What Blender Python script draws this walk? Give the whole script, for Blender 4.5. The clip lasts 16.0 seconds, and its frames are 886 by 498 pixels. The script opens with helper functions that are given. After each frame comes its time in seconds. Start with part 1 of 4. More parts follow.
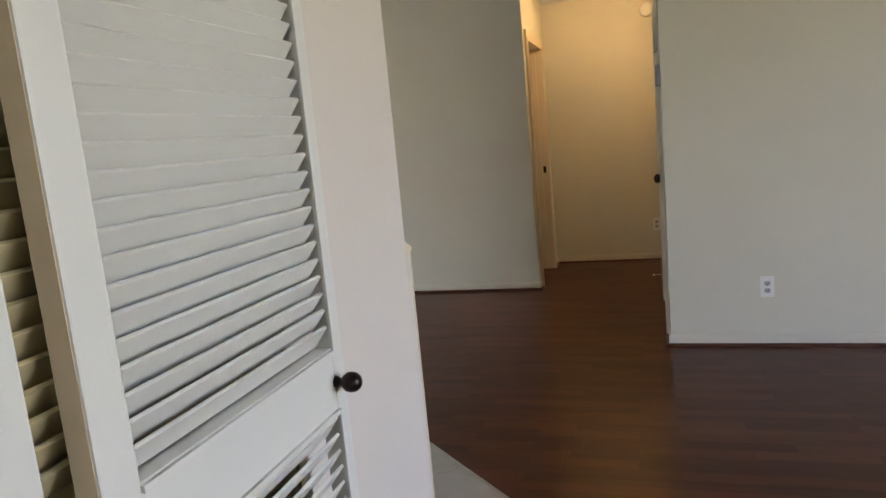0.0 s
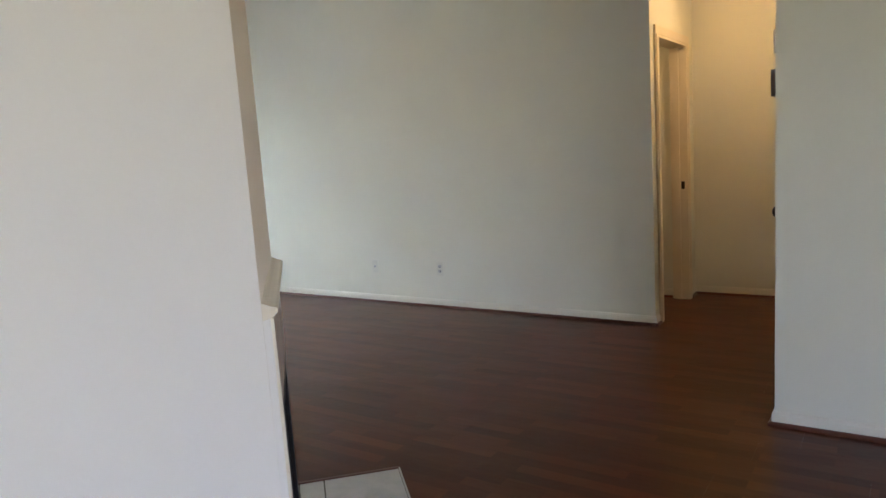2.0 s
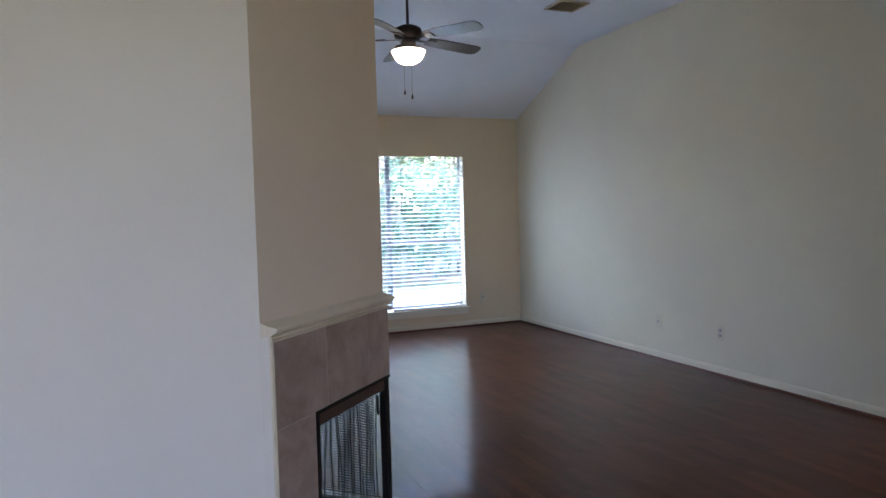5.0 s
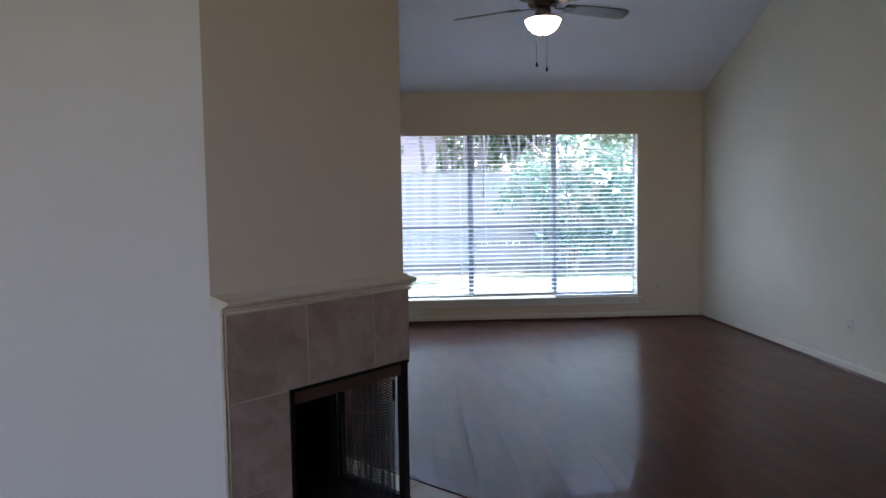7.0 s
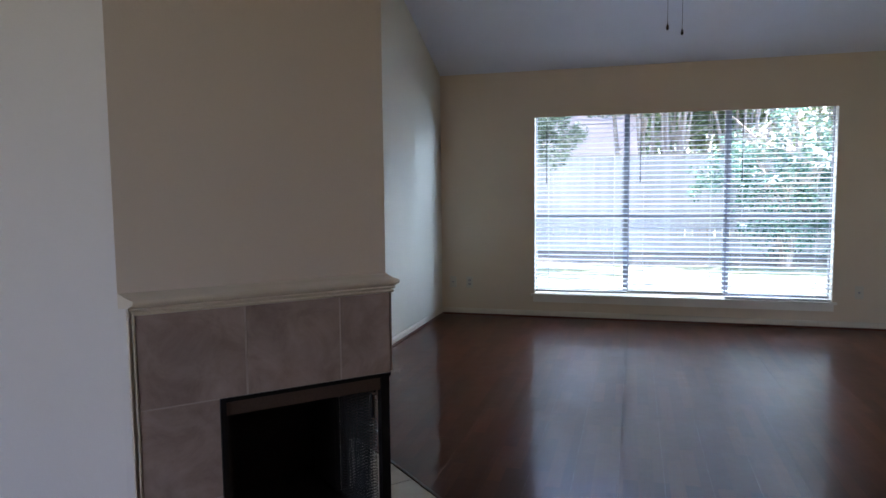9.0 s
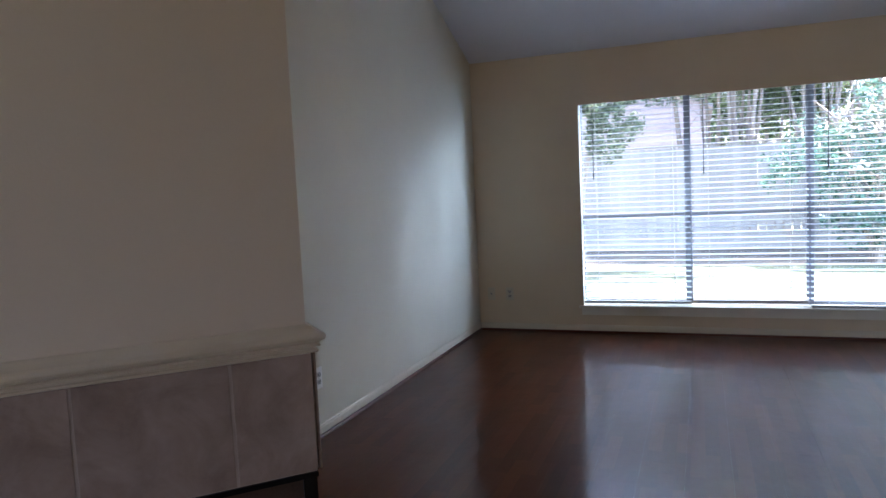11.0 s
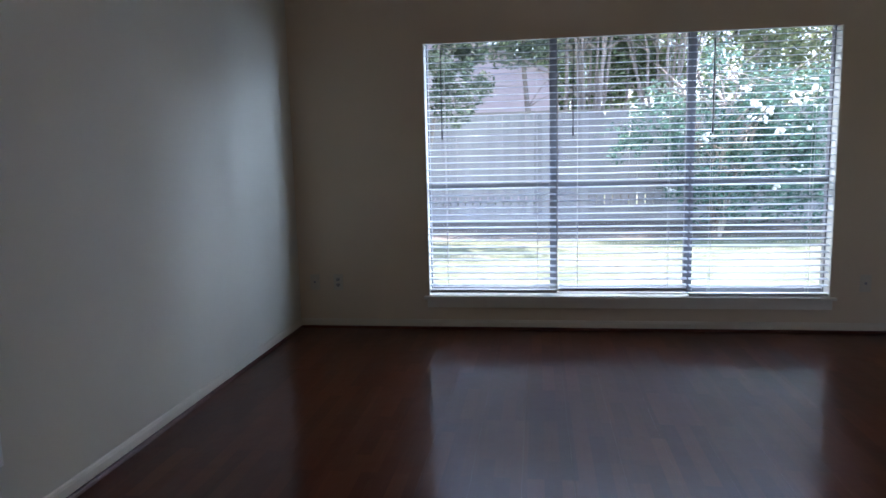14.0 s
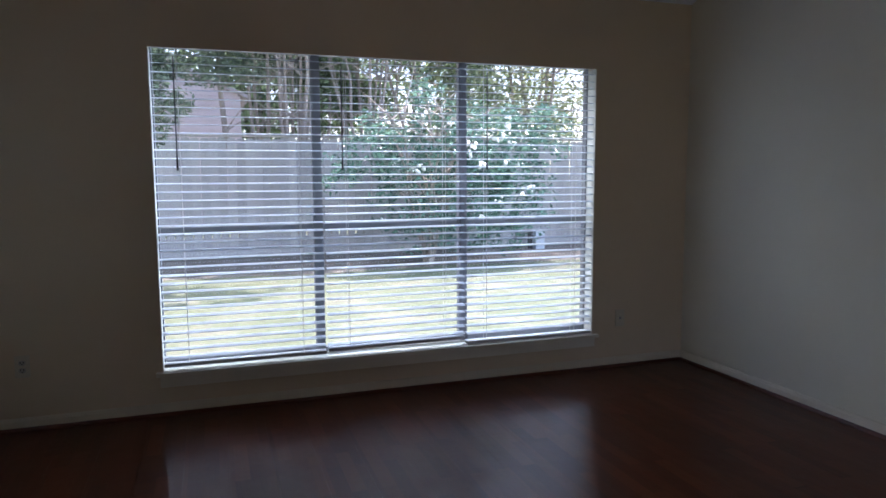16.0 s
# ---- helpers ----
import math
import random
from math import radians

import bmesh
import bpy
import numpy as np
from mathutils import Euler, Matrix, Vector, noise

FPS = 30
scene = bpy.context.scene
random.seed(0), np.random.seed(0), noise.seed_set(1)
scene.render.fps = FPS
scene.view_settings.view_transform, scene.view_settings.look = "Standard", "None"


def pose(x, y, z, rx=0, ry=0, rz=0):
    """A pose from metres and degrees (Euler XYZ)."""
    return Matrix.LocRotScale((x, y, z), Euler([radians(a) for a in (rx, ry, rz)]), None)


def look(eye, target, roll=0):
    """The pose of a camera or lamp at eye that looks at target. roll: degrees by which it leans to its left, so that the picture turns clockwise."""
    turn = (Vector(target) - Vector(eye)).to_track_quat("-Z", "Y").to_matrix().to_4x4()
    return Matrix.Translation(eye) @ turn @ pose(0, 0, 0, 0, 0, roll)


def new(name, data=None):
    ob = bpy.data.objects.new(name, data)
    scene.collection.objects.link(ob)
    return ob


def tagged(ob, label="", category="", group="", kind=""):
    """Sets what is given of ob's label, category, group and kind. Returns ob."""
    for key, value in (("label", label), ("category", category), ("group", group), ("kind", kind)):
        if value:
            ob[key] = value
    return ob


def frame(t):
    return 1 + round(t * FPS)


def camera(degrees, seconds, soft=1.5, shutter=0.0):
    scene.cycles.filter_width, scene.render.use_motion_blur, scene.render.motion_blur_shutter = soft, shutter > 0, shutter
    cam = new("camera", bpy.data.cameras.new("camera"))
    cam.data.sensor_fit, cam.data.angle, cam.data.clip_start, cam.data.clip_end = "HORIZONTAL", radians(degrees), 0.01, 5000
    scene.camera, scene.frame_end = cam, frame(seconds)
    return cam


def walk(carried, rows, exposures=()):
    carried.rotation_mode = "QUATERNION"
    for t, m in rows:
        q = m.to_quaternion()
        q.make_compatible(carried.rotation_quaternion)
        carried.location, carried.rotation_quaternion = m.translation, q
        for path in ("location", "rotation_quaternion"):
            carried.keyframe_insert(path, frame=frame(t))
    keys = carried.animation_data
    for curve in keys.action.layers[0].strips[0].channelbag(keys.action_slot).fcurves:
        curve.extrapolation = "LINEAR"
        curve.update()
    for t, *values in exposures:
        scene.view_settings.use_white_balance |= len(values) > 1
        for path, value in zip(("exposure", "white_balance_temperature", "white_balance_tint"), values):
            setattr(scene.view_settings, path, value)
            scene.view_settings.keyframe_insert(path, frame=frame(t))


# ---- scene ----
cam = camera(66.0, 16.0)
PATH = [
    (0, (-1.11, -5.97, 1.276), (0.775, -5.378, 0.966), -5.3),
    (0.5, (-0.902, -6.102, 1.273), (0.921, -5.352, 0.935), -4.8),
    (1, (-0.699, -6.22, 1.264), (1.136, -5.503, 0.922), -3.7),
    (1.5, (-0.517, -6.334, 1.304), (1.261, -5.473, 0.994), -3.0),
    (2, (-0.384, -6.502, 1.325), (1.251, -5.386, 1.044), -3.8),
    (2.5, (-0.245, -6.683, 1.322), (1.229, -5.355, 1.067), -2.9),
    (3, (-0.087, -6.8, 1.326), (1.26, -5.342, 1.089), -2.4),
    (3.5, (0.046, -6.895, 1.327), (1.266, -5.321, 1.137), -1.5),
    (4, (0.136, -7.036, 1.325), (1.207, -5.35, 1.223), -2.4),
    (4.2, (0.17, -7.147, 1.324), (1.147, -5.404, 1.247), -2.5),
    (6.3, (0.906, -7.333, 1.276), (1.345, -5.387, 1.134), -0.5),
    (6.5, (1.004, -7.337, 1.28), (1.328, -5.368, 1.142), -0.6),
    (7, (1.175, -7.26, 1.266), (1.274, -5.267, 1.135), -0.9),
    (7.5, (1.378, -7.129, 1.263), (1.312, -5.134, 1.128), -0.8),
    (8, (1.556, -7.001, 1.277), (1.445, -5.009, 1.124), -0.9),
    (8.5, (1.774, -6.915, 1.275), (1.471, -4.944, 1.123), -0.5),
    (9, (1.915, -6.799, 1.278), (1.378, -4.88, 1.108), -0.6),
    (9.2, (1.957, -6.734, 1.277), (1.363, -4.832, 1.1), -1.1),
    (11.3, (1.948, -5.892, 1.286), (1.235, -4.03, 1.129), -2.7),
    (11.5, (1.917, -5.817, 1.301), (1.213, -3.95, 1.161), -2.3),
    (12, (1.845, -5.561, 1.284), (1.326, -3.631, 1.226), -2.4),
    (12.5, (1.877, -5.354, 1.301), (1.435, -3.408, 1.183), -2.4),
    (13, (1.839, -5.107, 1.299), (1.394, -3.167, 1.105), -2.1),
    (13.5, (1.779, -4.913, 1.277), (1.347, -2.977, 1.015), -1.7),
    (14, (1.735, -4.735, 1.23), (1.459, -2.772, 0.959), -1.4),
    (14.5, (1.604, -4.543, 1.202), (1.59, -2.561, 0.931), 0.3),
    (15, (1.468, -4.347, 1.229), (1.739, -2.377, 1.017), 0.1),
    (15.5, (1.411, -4.167, 1.261), (1.82, -2.217, 1.08), 0.2),
    (16, (1.244, -3.95, 1.306), (1.885, -2.067, 1.092), -0.3),
]
EXPOSURES = [(0.0, 4.02, 7350, 27), (2.5, 4.12, 6600, 24), (4.2, 3.82, 6250, 26), (6.5, 2.86, 6250, 30), (8.0, 2.82, 6350, 30), (9.2, 2.92, 6350, 31), (11.5, 2.86, 6300, 32), (12.5, 2.28, 6250, 32), (14.0, 2.12, 6300, 33), (15.5, 1.72, 6450, 34), (16.0, 1.70, 6450, 34)]
walk(cam, [(t, look(e, g, r)) for t, e, g, r in PATH], EXPOSURES)

# ---- world and sun ----
SUN_ELEVATION, SUN_AZIMUTH = radians(70), radians(25)   # azimuth from +y towards +x
world = bpy.data.worlds.new("sky")
scene.world = world
world.use_nodes = True
wn = world.node_tree.nodes
sky = wn.new("ShaderNodeTexSky")
sky.sky_type = "NISHITA"
sky.sun_disc = False
sky.sun_elevation = SUN_ELEVATION
sky.sun_rotation = SUN_AZIMUTH
world.node_tree.links.new(sky.outputs[0], wn["Background"].inputs[0])
wn["Background"].inputs[1].default_value = 0.15

sun_data = bpy.data.lights.new("sun", "SUN")
sun_data.energy = 5.0
sun_data.angle = radians(0.6)
sun_data.color = (1.0, 0.95, 0.88)
sun = new("sun", sun_data)
sun_dir = Vector((math.sin(SUN_AZIMUTH) * math.cos(SUN_ELEVATION),
                  math.cos(SUN_AZIMUTH) * math.cos(SUN_ELEVATION), math.sin(SUN_ELEVATION)))
sun.matrix_world = look(sun_dir * 30, (0, 0, 0))


def area(name, place, target, w, h, power, color):
    d = bpy.data.lights.new(name, "AREA")
    d.shape, d.size, d.size_y, d.energy, d.color = "RECTANGLE", w, h, power, color
    ob = new(name, d)
    ob.matrix_world = look(place, target)
    return ob


def bulb(name, place, radius, power, color):
    d = bpy.data.lights.new(name, "POINT")
    d.shadow_soft_size, d.energy, d.color = radius, power, color
    ob = new(name, d)
    ob.location = place
    return ob


# added area lamp that boosts the sky's light over the eave, past the trees
area("sky_fill_over_eave", (2.8, 4.8, 5.35), (2.6, -0.6, 0.9), 8.5, 2.1, 205, (0.76, 0.965, 0.965))
# two more added lamps, out of view, brighten the west wall near the window
area("sky_fill_east", (8.8, 2.1, 2.95), (2.0, 0.0, 0.8), 1.8, 1.0, 180, (0.50, 0.78, 1.0))
area("sky_fill_low_east", (9.0, 1.25, 1.4), (2.0, 0.0, 0.8), 1.4, 1.0, 95, (0.50, 0.80, 1.0))
area("patio_daylight", (-0.4, -9.12, 1.25), (-0.4, -5, 1.15), 2.3, 1.9, 0.110, (1.0, 0.79, 0.68))
bulb("fan_bulb", (2.15, -2.38, 2.53), 0.05, 0.45, (1.0, 0.78, 0.52))
bulb("side_room_bulb", (4.8, -4.1, 2.2), 0.08, 0.45, (1.0, 0.72, 0.35))
bulb("hall_bulb", (4.66, -5.65, 2.22), 0.08, 0.44, (1.0, 0.62, 0.14))


# ---- materials ----
def material(name):
    m = bpy.data.materials.new(name)
    m.use_nodes = True
    nt = m.node_tree
    return m, nt, nt.nodes["Principled BSDF"]


def node(nt, kind, **values):
    n = nt.nodes.new(kind)
    for k, v in values.items():
        n.inputs[k.replace("_", " ")].default_value = v
    return n


def ramp(nt, fac, stops):
    r = nt.nodes.new("ShaderNodeValToRGB")
    while len(r.color_ramp.elements) < len(stops):
        r.color_ramp.elements.new(0.5)
    for e, (p, c) in zip(r.color_ramp.elements, stops):
        e.position, e.color = p, (*c, 1)
    nt.links.new(fac, r.inputs[0])
    return r.outputs[0]


def coords(nt, scale=(1, 1, 1), kind="Object"):
    tc = nt.nodes.new("ShaderNodeTexCoord")
    mp = nt.nodes.new("ShaderNodeMapping")
    mp.inputs["Scale"].default_value = scale
    nt.links.new(tc.outputs[kind], mp.inputs[0])
    return mp.outputs[0]


def bump(nt, height, bsdf, strength, distance):
    b = node(nt, "ShaderNodeBump", Strength=strength, Distance=distance)
    nt.links.new(height, b.inputs["Height"])
    nt.links.new(b.outputs[0], bsdf.inputs["Normal"])


def painted(name, color, rough=0.6, spots=0.04, fine=350, relief=0.25, depth=0.0008, large=1.3):
    """Paint with two scales of variation and a fine relief."""
    m, nt, b = material(name)
    v = coords(nt)
    big = node(nt, "ShaderNodeTexNoise", Scale=large, Detail=4.0, Roughness=0.6)
    nt.links.new(v, big.inputs[0])
    lo = tuple(c * (1 - spots) for c in color)
    hi = tuple(min(1, c * (1 + spots)) for c in color)
    nt.links.new(ramp(nt, big.outputs[0], [(0.3, lo), (0.7, hi)]), b.inputs["Base Color"])
    small = node(nt, "ShaderNodeTexNoise", Scale=fine, Detail=3.0)
    nt.links.new(v, small.inputs[0])
    bump(nt, small.outputs[0], b, relief, depth)
    b.inputs["Roughness"].default_value = rough
    return m


def plain(name, color, rough=0.5, metal=0.0, fine=200, relief=0.1):
    m, nt, b = material(name)
    v = coords(nt)
    n = node(nt, "ShaderNodeTexNoise", Scale=fine, Detail=3.0)
    nt.links.new(v, n.inputs[0])
    nt.links.new(ramp(nt, n.outputs[0], [(0.3, tuple(c * 0.88 for c in color)), (0.7, tuple(min(1, c * 1.1) for c in color))]), b.inputs["Base Color"])
    bump(nt, n.outputs[0], b, relief, 0.0005)
    b.inputs["Roughness"].default_value, b.inputs["Metallic"].default_value = rough, metal
    return m


WHITEWALL = painted("white_wall_paint", (0.65, 0.588, 0.535), 0.62, 0.03, 160, 0.35, 0.0012)
BREAST = painted("breast_paint", (0.645, 0.53, 0.42), 0.62, 0.03, 160, 0.35, 0.0012)
WALL = painted("wall_paint", (0.64, 0.608, 0.505), 0.62, 0.03, 160, 0.35, 0.0012)
# the wall cream again, with warm bounce off the red floor in its colour
NORTHWALL = painted("bounce_tinted_cream", (0.67, 0.568, 0.432), 0.62, 0.03, 160, 0.35, 0.0012)
CEIL = painted("ceiling_paint", (0.74, 0.775, 0.85), 0.85, 0.03, 90, 0.5, 0.002)
BASEPAINT = painted("baseboard_paint", (0.65, 0.60, 0.50), 0.55, 0.03, 60, 0.08, 0.0006, 5)
TRIM = painted("trim_paint", (0.78, 0.76, 0.68), 0.38, 0.03, 60, 0.08, 0.0006, 5)
MANTEL = painted("mantel_paint", (0.62, 0.525, 0.40), 0.38, 0.03, 60, 0.08, 0.0006, 5)
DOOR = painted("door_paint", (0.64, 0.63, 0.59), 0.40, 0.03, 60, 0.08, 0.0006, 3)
# cream door paint, darkened to hold the shade between the folded leaves
SHADEDCREAM = painted("shaded_cream_paint", (0.56, 0.47, 0.28), 0.5, 0.05, 60, 0.1, 0.0006, 5)
EDGE = painted("bare_pine", (0.56, 0.45, 0.30), 0.6, 0.08, 60, 0.2, 0.0006, 8)
PLASTIC = plain("white_plastic", (0.78, 0.77, 0.74), 0.35)
SOCKET = plain("socket_plastic", (0.42, 0.42, 0.41), 0.4)
ALMOND = plain("almond_plastic", (0.60, 0.57, 0.48), 0.4)
GREY = plain("grey_plastic", (0.30, 0.31, 0.33), 0.4)
WAND = plain("smoky_plastic", (0.06, 0.062, 0.065), 0.3)
RAIL = plain("blind_rail_vinyl", (0.50, 0.50, 0.52), 0.45)
DARK = plain("dark_slot", (0.02, 0.02, 0.02), 0.5)
BRONZE = plain("dark_bronze", (0.030, 0.022, 0.018), 0.32, 0.7)
BLACK = plain("black_steel", (0.012, 0.011, 0.011), 0.42, 0.6)
SOOT = plain("soot_brick", (0.018, 0.016, 0.015), 0.9, 0.0, 30, 0.5)
HALLTRIM = painted("hall_trim_paint", (0.66, 0.56, 0.42), 0.42, 0.03, 60, 0.08, 0.0006, 5)
FRAME = plain("bronze_aluminium", (0.25, 0.255, 0.275), 0.4, 0.0)
SHOE = plain("shoe_moulding_stain", (0.085, 0.022, 0.012), 0.35, 0.0, 40)
STEEL = plain("spring_steel", (0.6, 0.6, 0.6), 0.25, 1.0)
VENT = painted("vent_enamel", (0.42, 0.33, 0.22), 0.5, 0.15, 80, 0.1, 0.0006, 20)
WIRE = plain("wire_mesh", (0.016, 0.016, 0.016), 0.6, 0.2)
FIXT = plain("brushed_metal", (0.30, 0.27, 0.23), 0.3, 0.9)
BLADE = plain("fan_blade_veneer", (0.035, 0.028, 0.026), 0.38, 0.0, 30)


def slat_material():
    m, nt, b = material("blind_vinyl")
    b.inputs["Base Color"].default_value = (0.82, 0.84, 0.86, 1)
    b.inputs["Roughness"].default_value = 0.4
    v = coords(nt, (2, 60, 60))
    n = node(nt, "ShaderNodeTexNoise", Scale=4.0, Detail=3.0)
    nt.links.new(v, n.inputs[0])
    nt.links.new(ramp(nt, n.outputs[0], [(0.3, (0.64, 0.665, 0.69)), (0.7, (0.71, 0.73, 0.75))]), b.inputs["Base Color"])
    bump(nt, n.outputs[0], b, 0.05, 0.0004)
    tr = nt.nodes.new("ShaderNodeBsdfTranslucent")
    tr.inputs[0].default_value = (0.86, 0.92, 1.0, 1)
    mix = nt.nodes.new("ShaderNodeMixShader")
    mix.inputs[0].default_value = 0.5
    out = nt.nodes["Material Output"]
    nt.links.new(b.outputs[0], mix.inputs[1])
    nt.links.new(tr.outputs[0], mix.inputs[2])
    nt.links.new(mix.outputs[0], out.inputs[0])
    return m


SLAT = slat_material()


def glass_material():
    m, nt, b = material("window_glass")
    b.inputs["Base Color"].default_value = (0.93, 0.97, 0.98, 1)
    b.inputs["Roughness"].default_value = 0.0
    b.inputs["IOR"].default_value = 1.45
    b.inputs["Transmission Weight"].default_value = 1.0
    return m


GLASS = glass_material()


def shade_glass():
    m, nt, b = material("frosted_shade")
    b.inputs["Base Color"].default_value = (0.9, 0.85, 0.75, 1)
    b.inputs["Roughness"].default_value = 0.5
    v = coords(nt)
    n = node(nt, "ShaderNodeTexNoise", Scale=12.0, Detail=2.0)
    nt.links.new(v, n.inputs[0])
    nt.links.new(ramp(nt, n.outputs[0], [(0.3, (1.0, 0.80, 0.50)), (0.7, (1.0, 0.90, 0.68))]), b.inputs["Emission Color"])
    b.inputs["Emission Strength"].default_value = 1.2
    return m


SHADE = shade_glass()


def laminate():
    """Dark cherry laminate boards, each printed with three rows of short strips that run along y."""
    m, nt, b = material("cherry_laminate")
    v = coords(nt, (1, 1, 1))
    sep = nt.nodes.new("ShaderNodeSeparateXYZ")
    nt.links.new(v, sep.inputs[0])
    br = node(nt, "ShaderNodeTexBrick", Scale=1.0, Mortar_Size=0.0005, Mortar_Smooth=0.1, Brick_Width=0.42, Row_Height=0.065)
    br.inputs["Color1"].default_value = (0.0, 0.0, 0.0, 1)
    br.inputs["Color2"].default_value = (1.0, 1.0, 1.0, 1)
    br.inputs["Mortar"].default_value = (0.3, 0.3, 0.3, 1)
    br.offset, br.offset_frequency, br.squash = 0.37, 2, 1.0
    swap = nt.nodes.new("ShaderNodeCombineXYZ")
    nt.links.new(sep.outputs[1], swap.inputs[0])
    nt.links.new(sep.outputs[0], swap.inputs[1])
    nt.links.new(swap.outputs[0], br.inputs["Vector"])
    oi = nt.nodes.new("ShaderNodeObjectInfo")
    add = node(nt, "ShaderNodeMath")
    add.operation = "MULTIPLY_ADD"
    nt.links.new(br.outputs[0], add.inputs[0])
    add.inputs[1].default_value = 0.55
    mr = nt.nodes.new("ShaderNodeMath")
    mr.operation = "MULTIPLY"
    mr.inputs[1].default_value = 0.22
    nt.links.new(oi.outputs["Random"], mr.inputs[0])
    nt.links.new(mr.outputs[0], add.inputs[2])
    grain_v = coords(nt, (70, 3.0, 1))
    g = node(nt, "ShaderNodeTexNoise", Scale=1.0, Detail=6.0, Roughness=0.65, Distortion=0.6)
    nt.links.new(grain_v, g.inputs[0])
    tot = nt.nodes.new("ShaderNodeMath")
    tot.operation = "MULTIPLY_ADD"
    tot.inputs[1].default_value = 0.45
    nt.links.new(g.outputs[0], tot.inputs[0])
    nt.links.new(add.outputs[0], tot.inputs[2])
    col = ramp(nt, tot.outputs[0], [(0.1, (0.042, 0.0090, 0.0040)), (0.5, (0.065, 0.0150, 0.0064)), (1.0, (0.104, 0.0270, 0.0115))])
    nt.links.new(col, b.inputs["Base Color"])
    sm = node(nt, "ShaderNodeTexNoise", Scale=2.2, Detail=5.0, Roughness=0.6)
    nt.links.new(coords(nt), sm.inputs[0])
    rr = ramp(nt, sm.outputs[0], [(0.3, (0.28, 0.28, 0.28)), (0.75, (0.32, 0.32, 0.32))])
    nt.links.new(rr, b.inputs["Roughness"])
    # boards that sag and swell a little, under the fine grain
    swell = node(nt, "ShaderNodeTexNoise", Scale=1.0, Detail=3.0, Roughness=0.55)
    nt.links.new(coords(nt, (5.0, 3.2, 1)), swell.inputs[0])
    soft_ = node(nt, "ShaderNodeBump", Strength=0.6, Distance=0.0050)
    nt.links.new(swell.outputs[0], soft_.inputs["Height"])
    fine = node(nt, "ShaderNodeBump", Strength=0.05, Distance=0.0002)
    nt.links.new(g.outputs[0], fine.inputs["Height"])
    nt.links.new(soft_.outputs[0], fine.inputs["Normal"])
    nt.links.new(fine.outputs[0], b.inputs["Normal"])
    b.inputs["Specular IOR Level"].default_value = 0.07
    b.inputs["Coat Weight"].default_value = 0.29
    b.inputs["Coat Roughness"].default_value = 0.09
    nt.links.new(soft_.outputs[0], b.inputs["Coat Normal"])
    return m


WOOD = laminate()


def ceramic(name, lo, hi, rough):
    m, nt, b = material(name)
    v = coords(nt)
    oi = nt.nodes.new("ShaderNodeObjectInfo")
    n = node(nt, "ShaderNodeTexNoise", Scale=7.0, Detail=6.0, Roughness=0.65, Distortion=0.7)
    n.noise_dimensions = "4D"
    mul = nt.nodes.new("ShaderNodeMath")
    mul.operation = "MULTIPLY"
    mul.inputs[1].default_value = 40
    nt.links.new(oi.outputs["Random"], mul.inputs[0])
    nt.links.new(mul.outputs[0], n.inputs["W"])
    nt.links.new(v, n.inputs["Vector"])
    nt.links.new(ramp(nt, n.outputs[0], [(0.3, lo), (0.7, hi)]), b.inputs["Base Color"])
    f = node(nt, "ShaderNodeTexNoise", Scale=120.0, Detail=2.0)
    nt.links.new(v, f.inputs[0])
    bump(nt, f.outputs[0], b, 0.08, 0.0006)
    b.inputs["Roughness"].default_value = rough
    return m


TILE = ceramic("mauve_ceramic", (0.215, 0.145, 0.117), (0.42, 0.312, 0.262), 0.30)
HEARTH = ceramic("beige_ceramic", (0.36, 0.34, 0.29), (0.48, 0.45, 0.39), 0.35)
GROUT = painted("grout", (0.44, 0.35, 0.30), 0.9, 0.1, 200, 0.3, 0.001, 10)
GROUT_DARK = painted("hearth_grout", (0.10, 0.085, 0.07), 0.9, 0.1, 200, 0.3, 0.001, 10)


# ---- helpers for shapes ----
def box(bm, x0, y0, z0, x1, y1, z1):
    """A box between two corners."""
    p = [bm.verts.new((x, y, z)) for x in (x0, x1) for y in (y0, y1) for z in (z0, z1)]
    for f in ((0, 1, 3, 2), (4, 6, 7, 5), (0, 4, 5, 1), (2, 3, 7, 6), (0, 2, 6, 4), (1, 5, 7, 3)):
        bm.faces.new([p[i] for i in f])


def make(boxes):
    bm = bmesh.new()
    for b in boxes:
        box(bm, *b)
    return bm


def finish(bm, name, mat, bevel=0.0, smooth=False):
    if bevel:
        bmesh.ops.bevel(bm, geom=bm.edges[:], offset=bevel, segments=2, profile=0.7, affect="EDGES", clamp_overlap=True)
    bmesh.ops.recalc_face_normals(bm, faces=bm.faces[:])
    me = bpy.data.meshes.new(name)
    bm.to_mesh(me)
    bm.free()
    me.materials.append(mat)
    if smooth:
        for p in me.polygons:
            p.use_smooth = True
    return me


def thing(name, bm, mat, label, category, group="", kind="", bevel=0.0, smooth=False):
    return tagged(new(name, finish(bm, name, mat, bevel, smooth)), label, category, group, kind)


def empty(name, place, label, category, group="", kind=""):
    ob = new(name)
    ob.empty_display_size = 0.05
    ob.location = place
    return tagged(ob, label, category, group, kind)


def part(name, bm, mat, parent, label="", bevel=0.0, smooth=False):
    """One mesh under a thing or a part, in its parent's own space."""
    ob = new(name, finish(bm, name, mat, bevel, smooth))
    ob.parent = parent
    return tagged(ob, label)


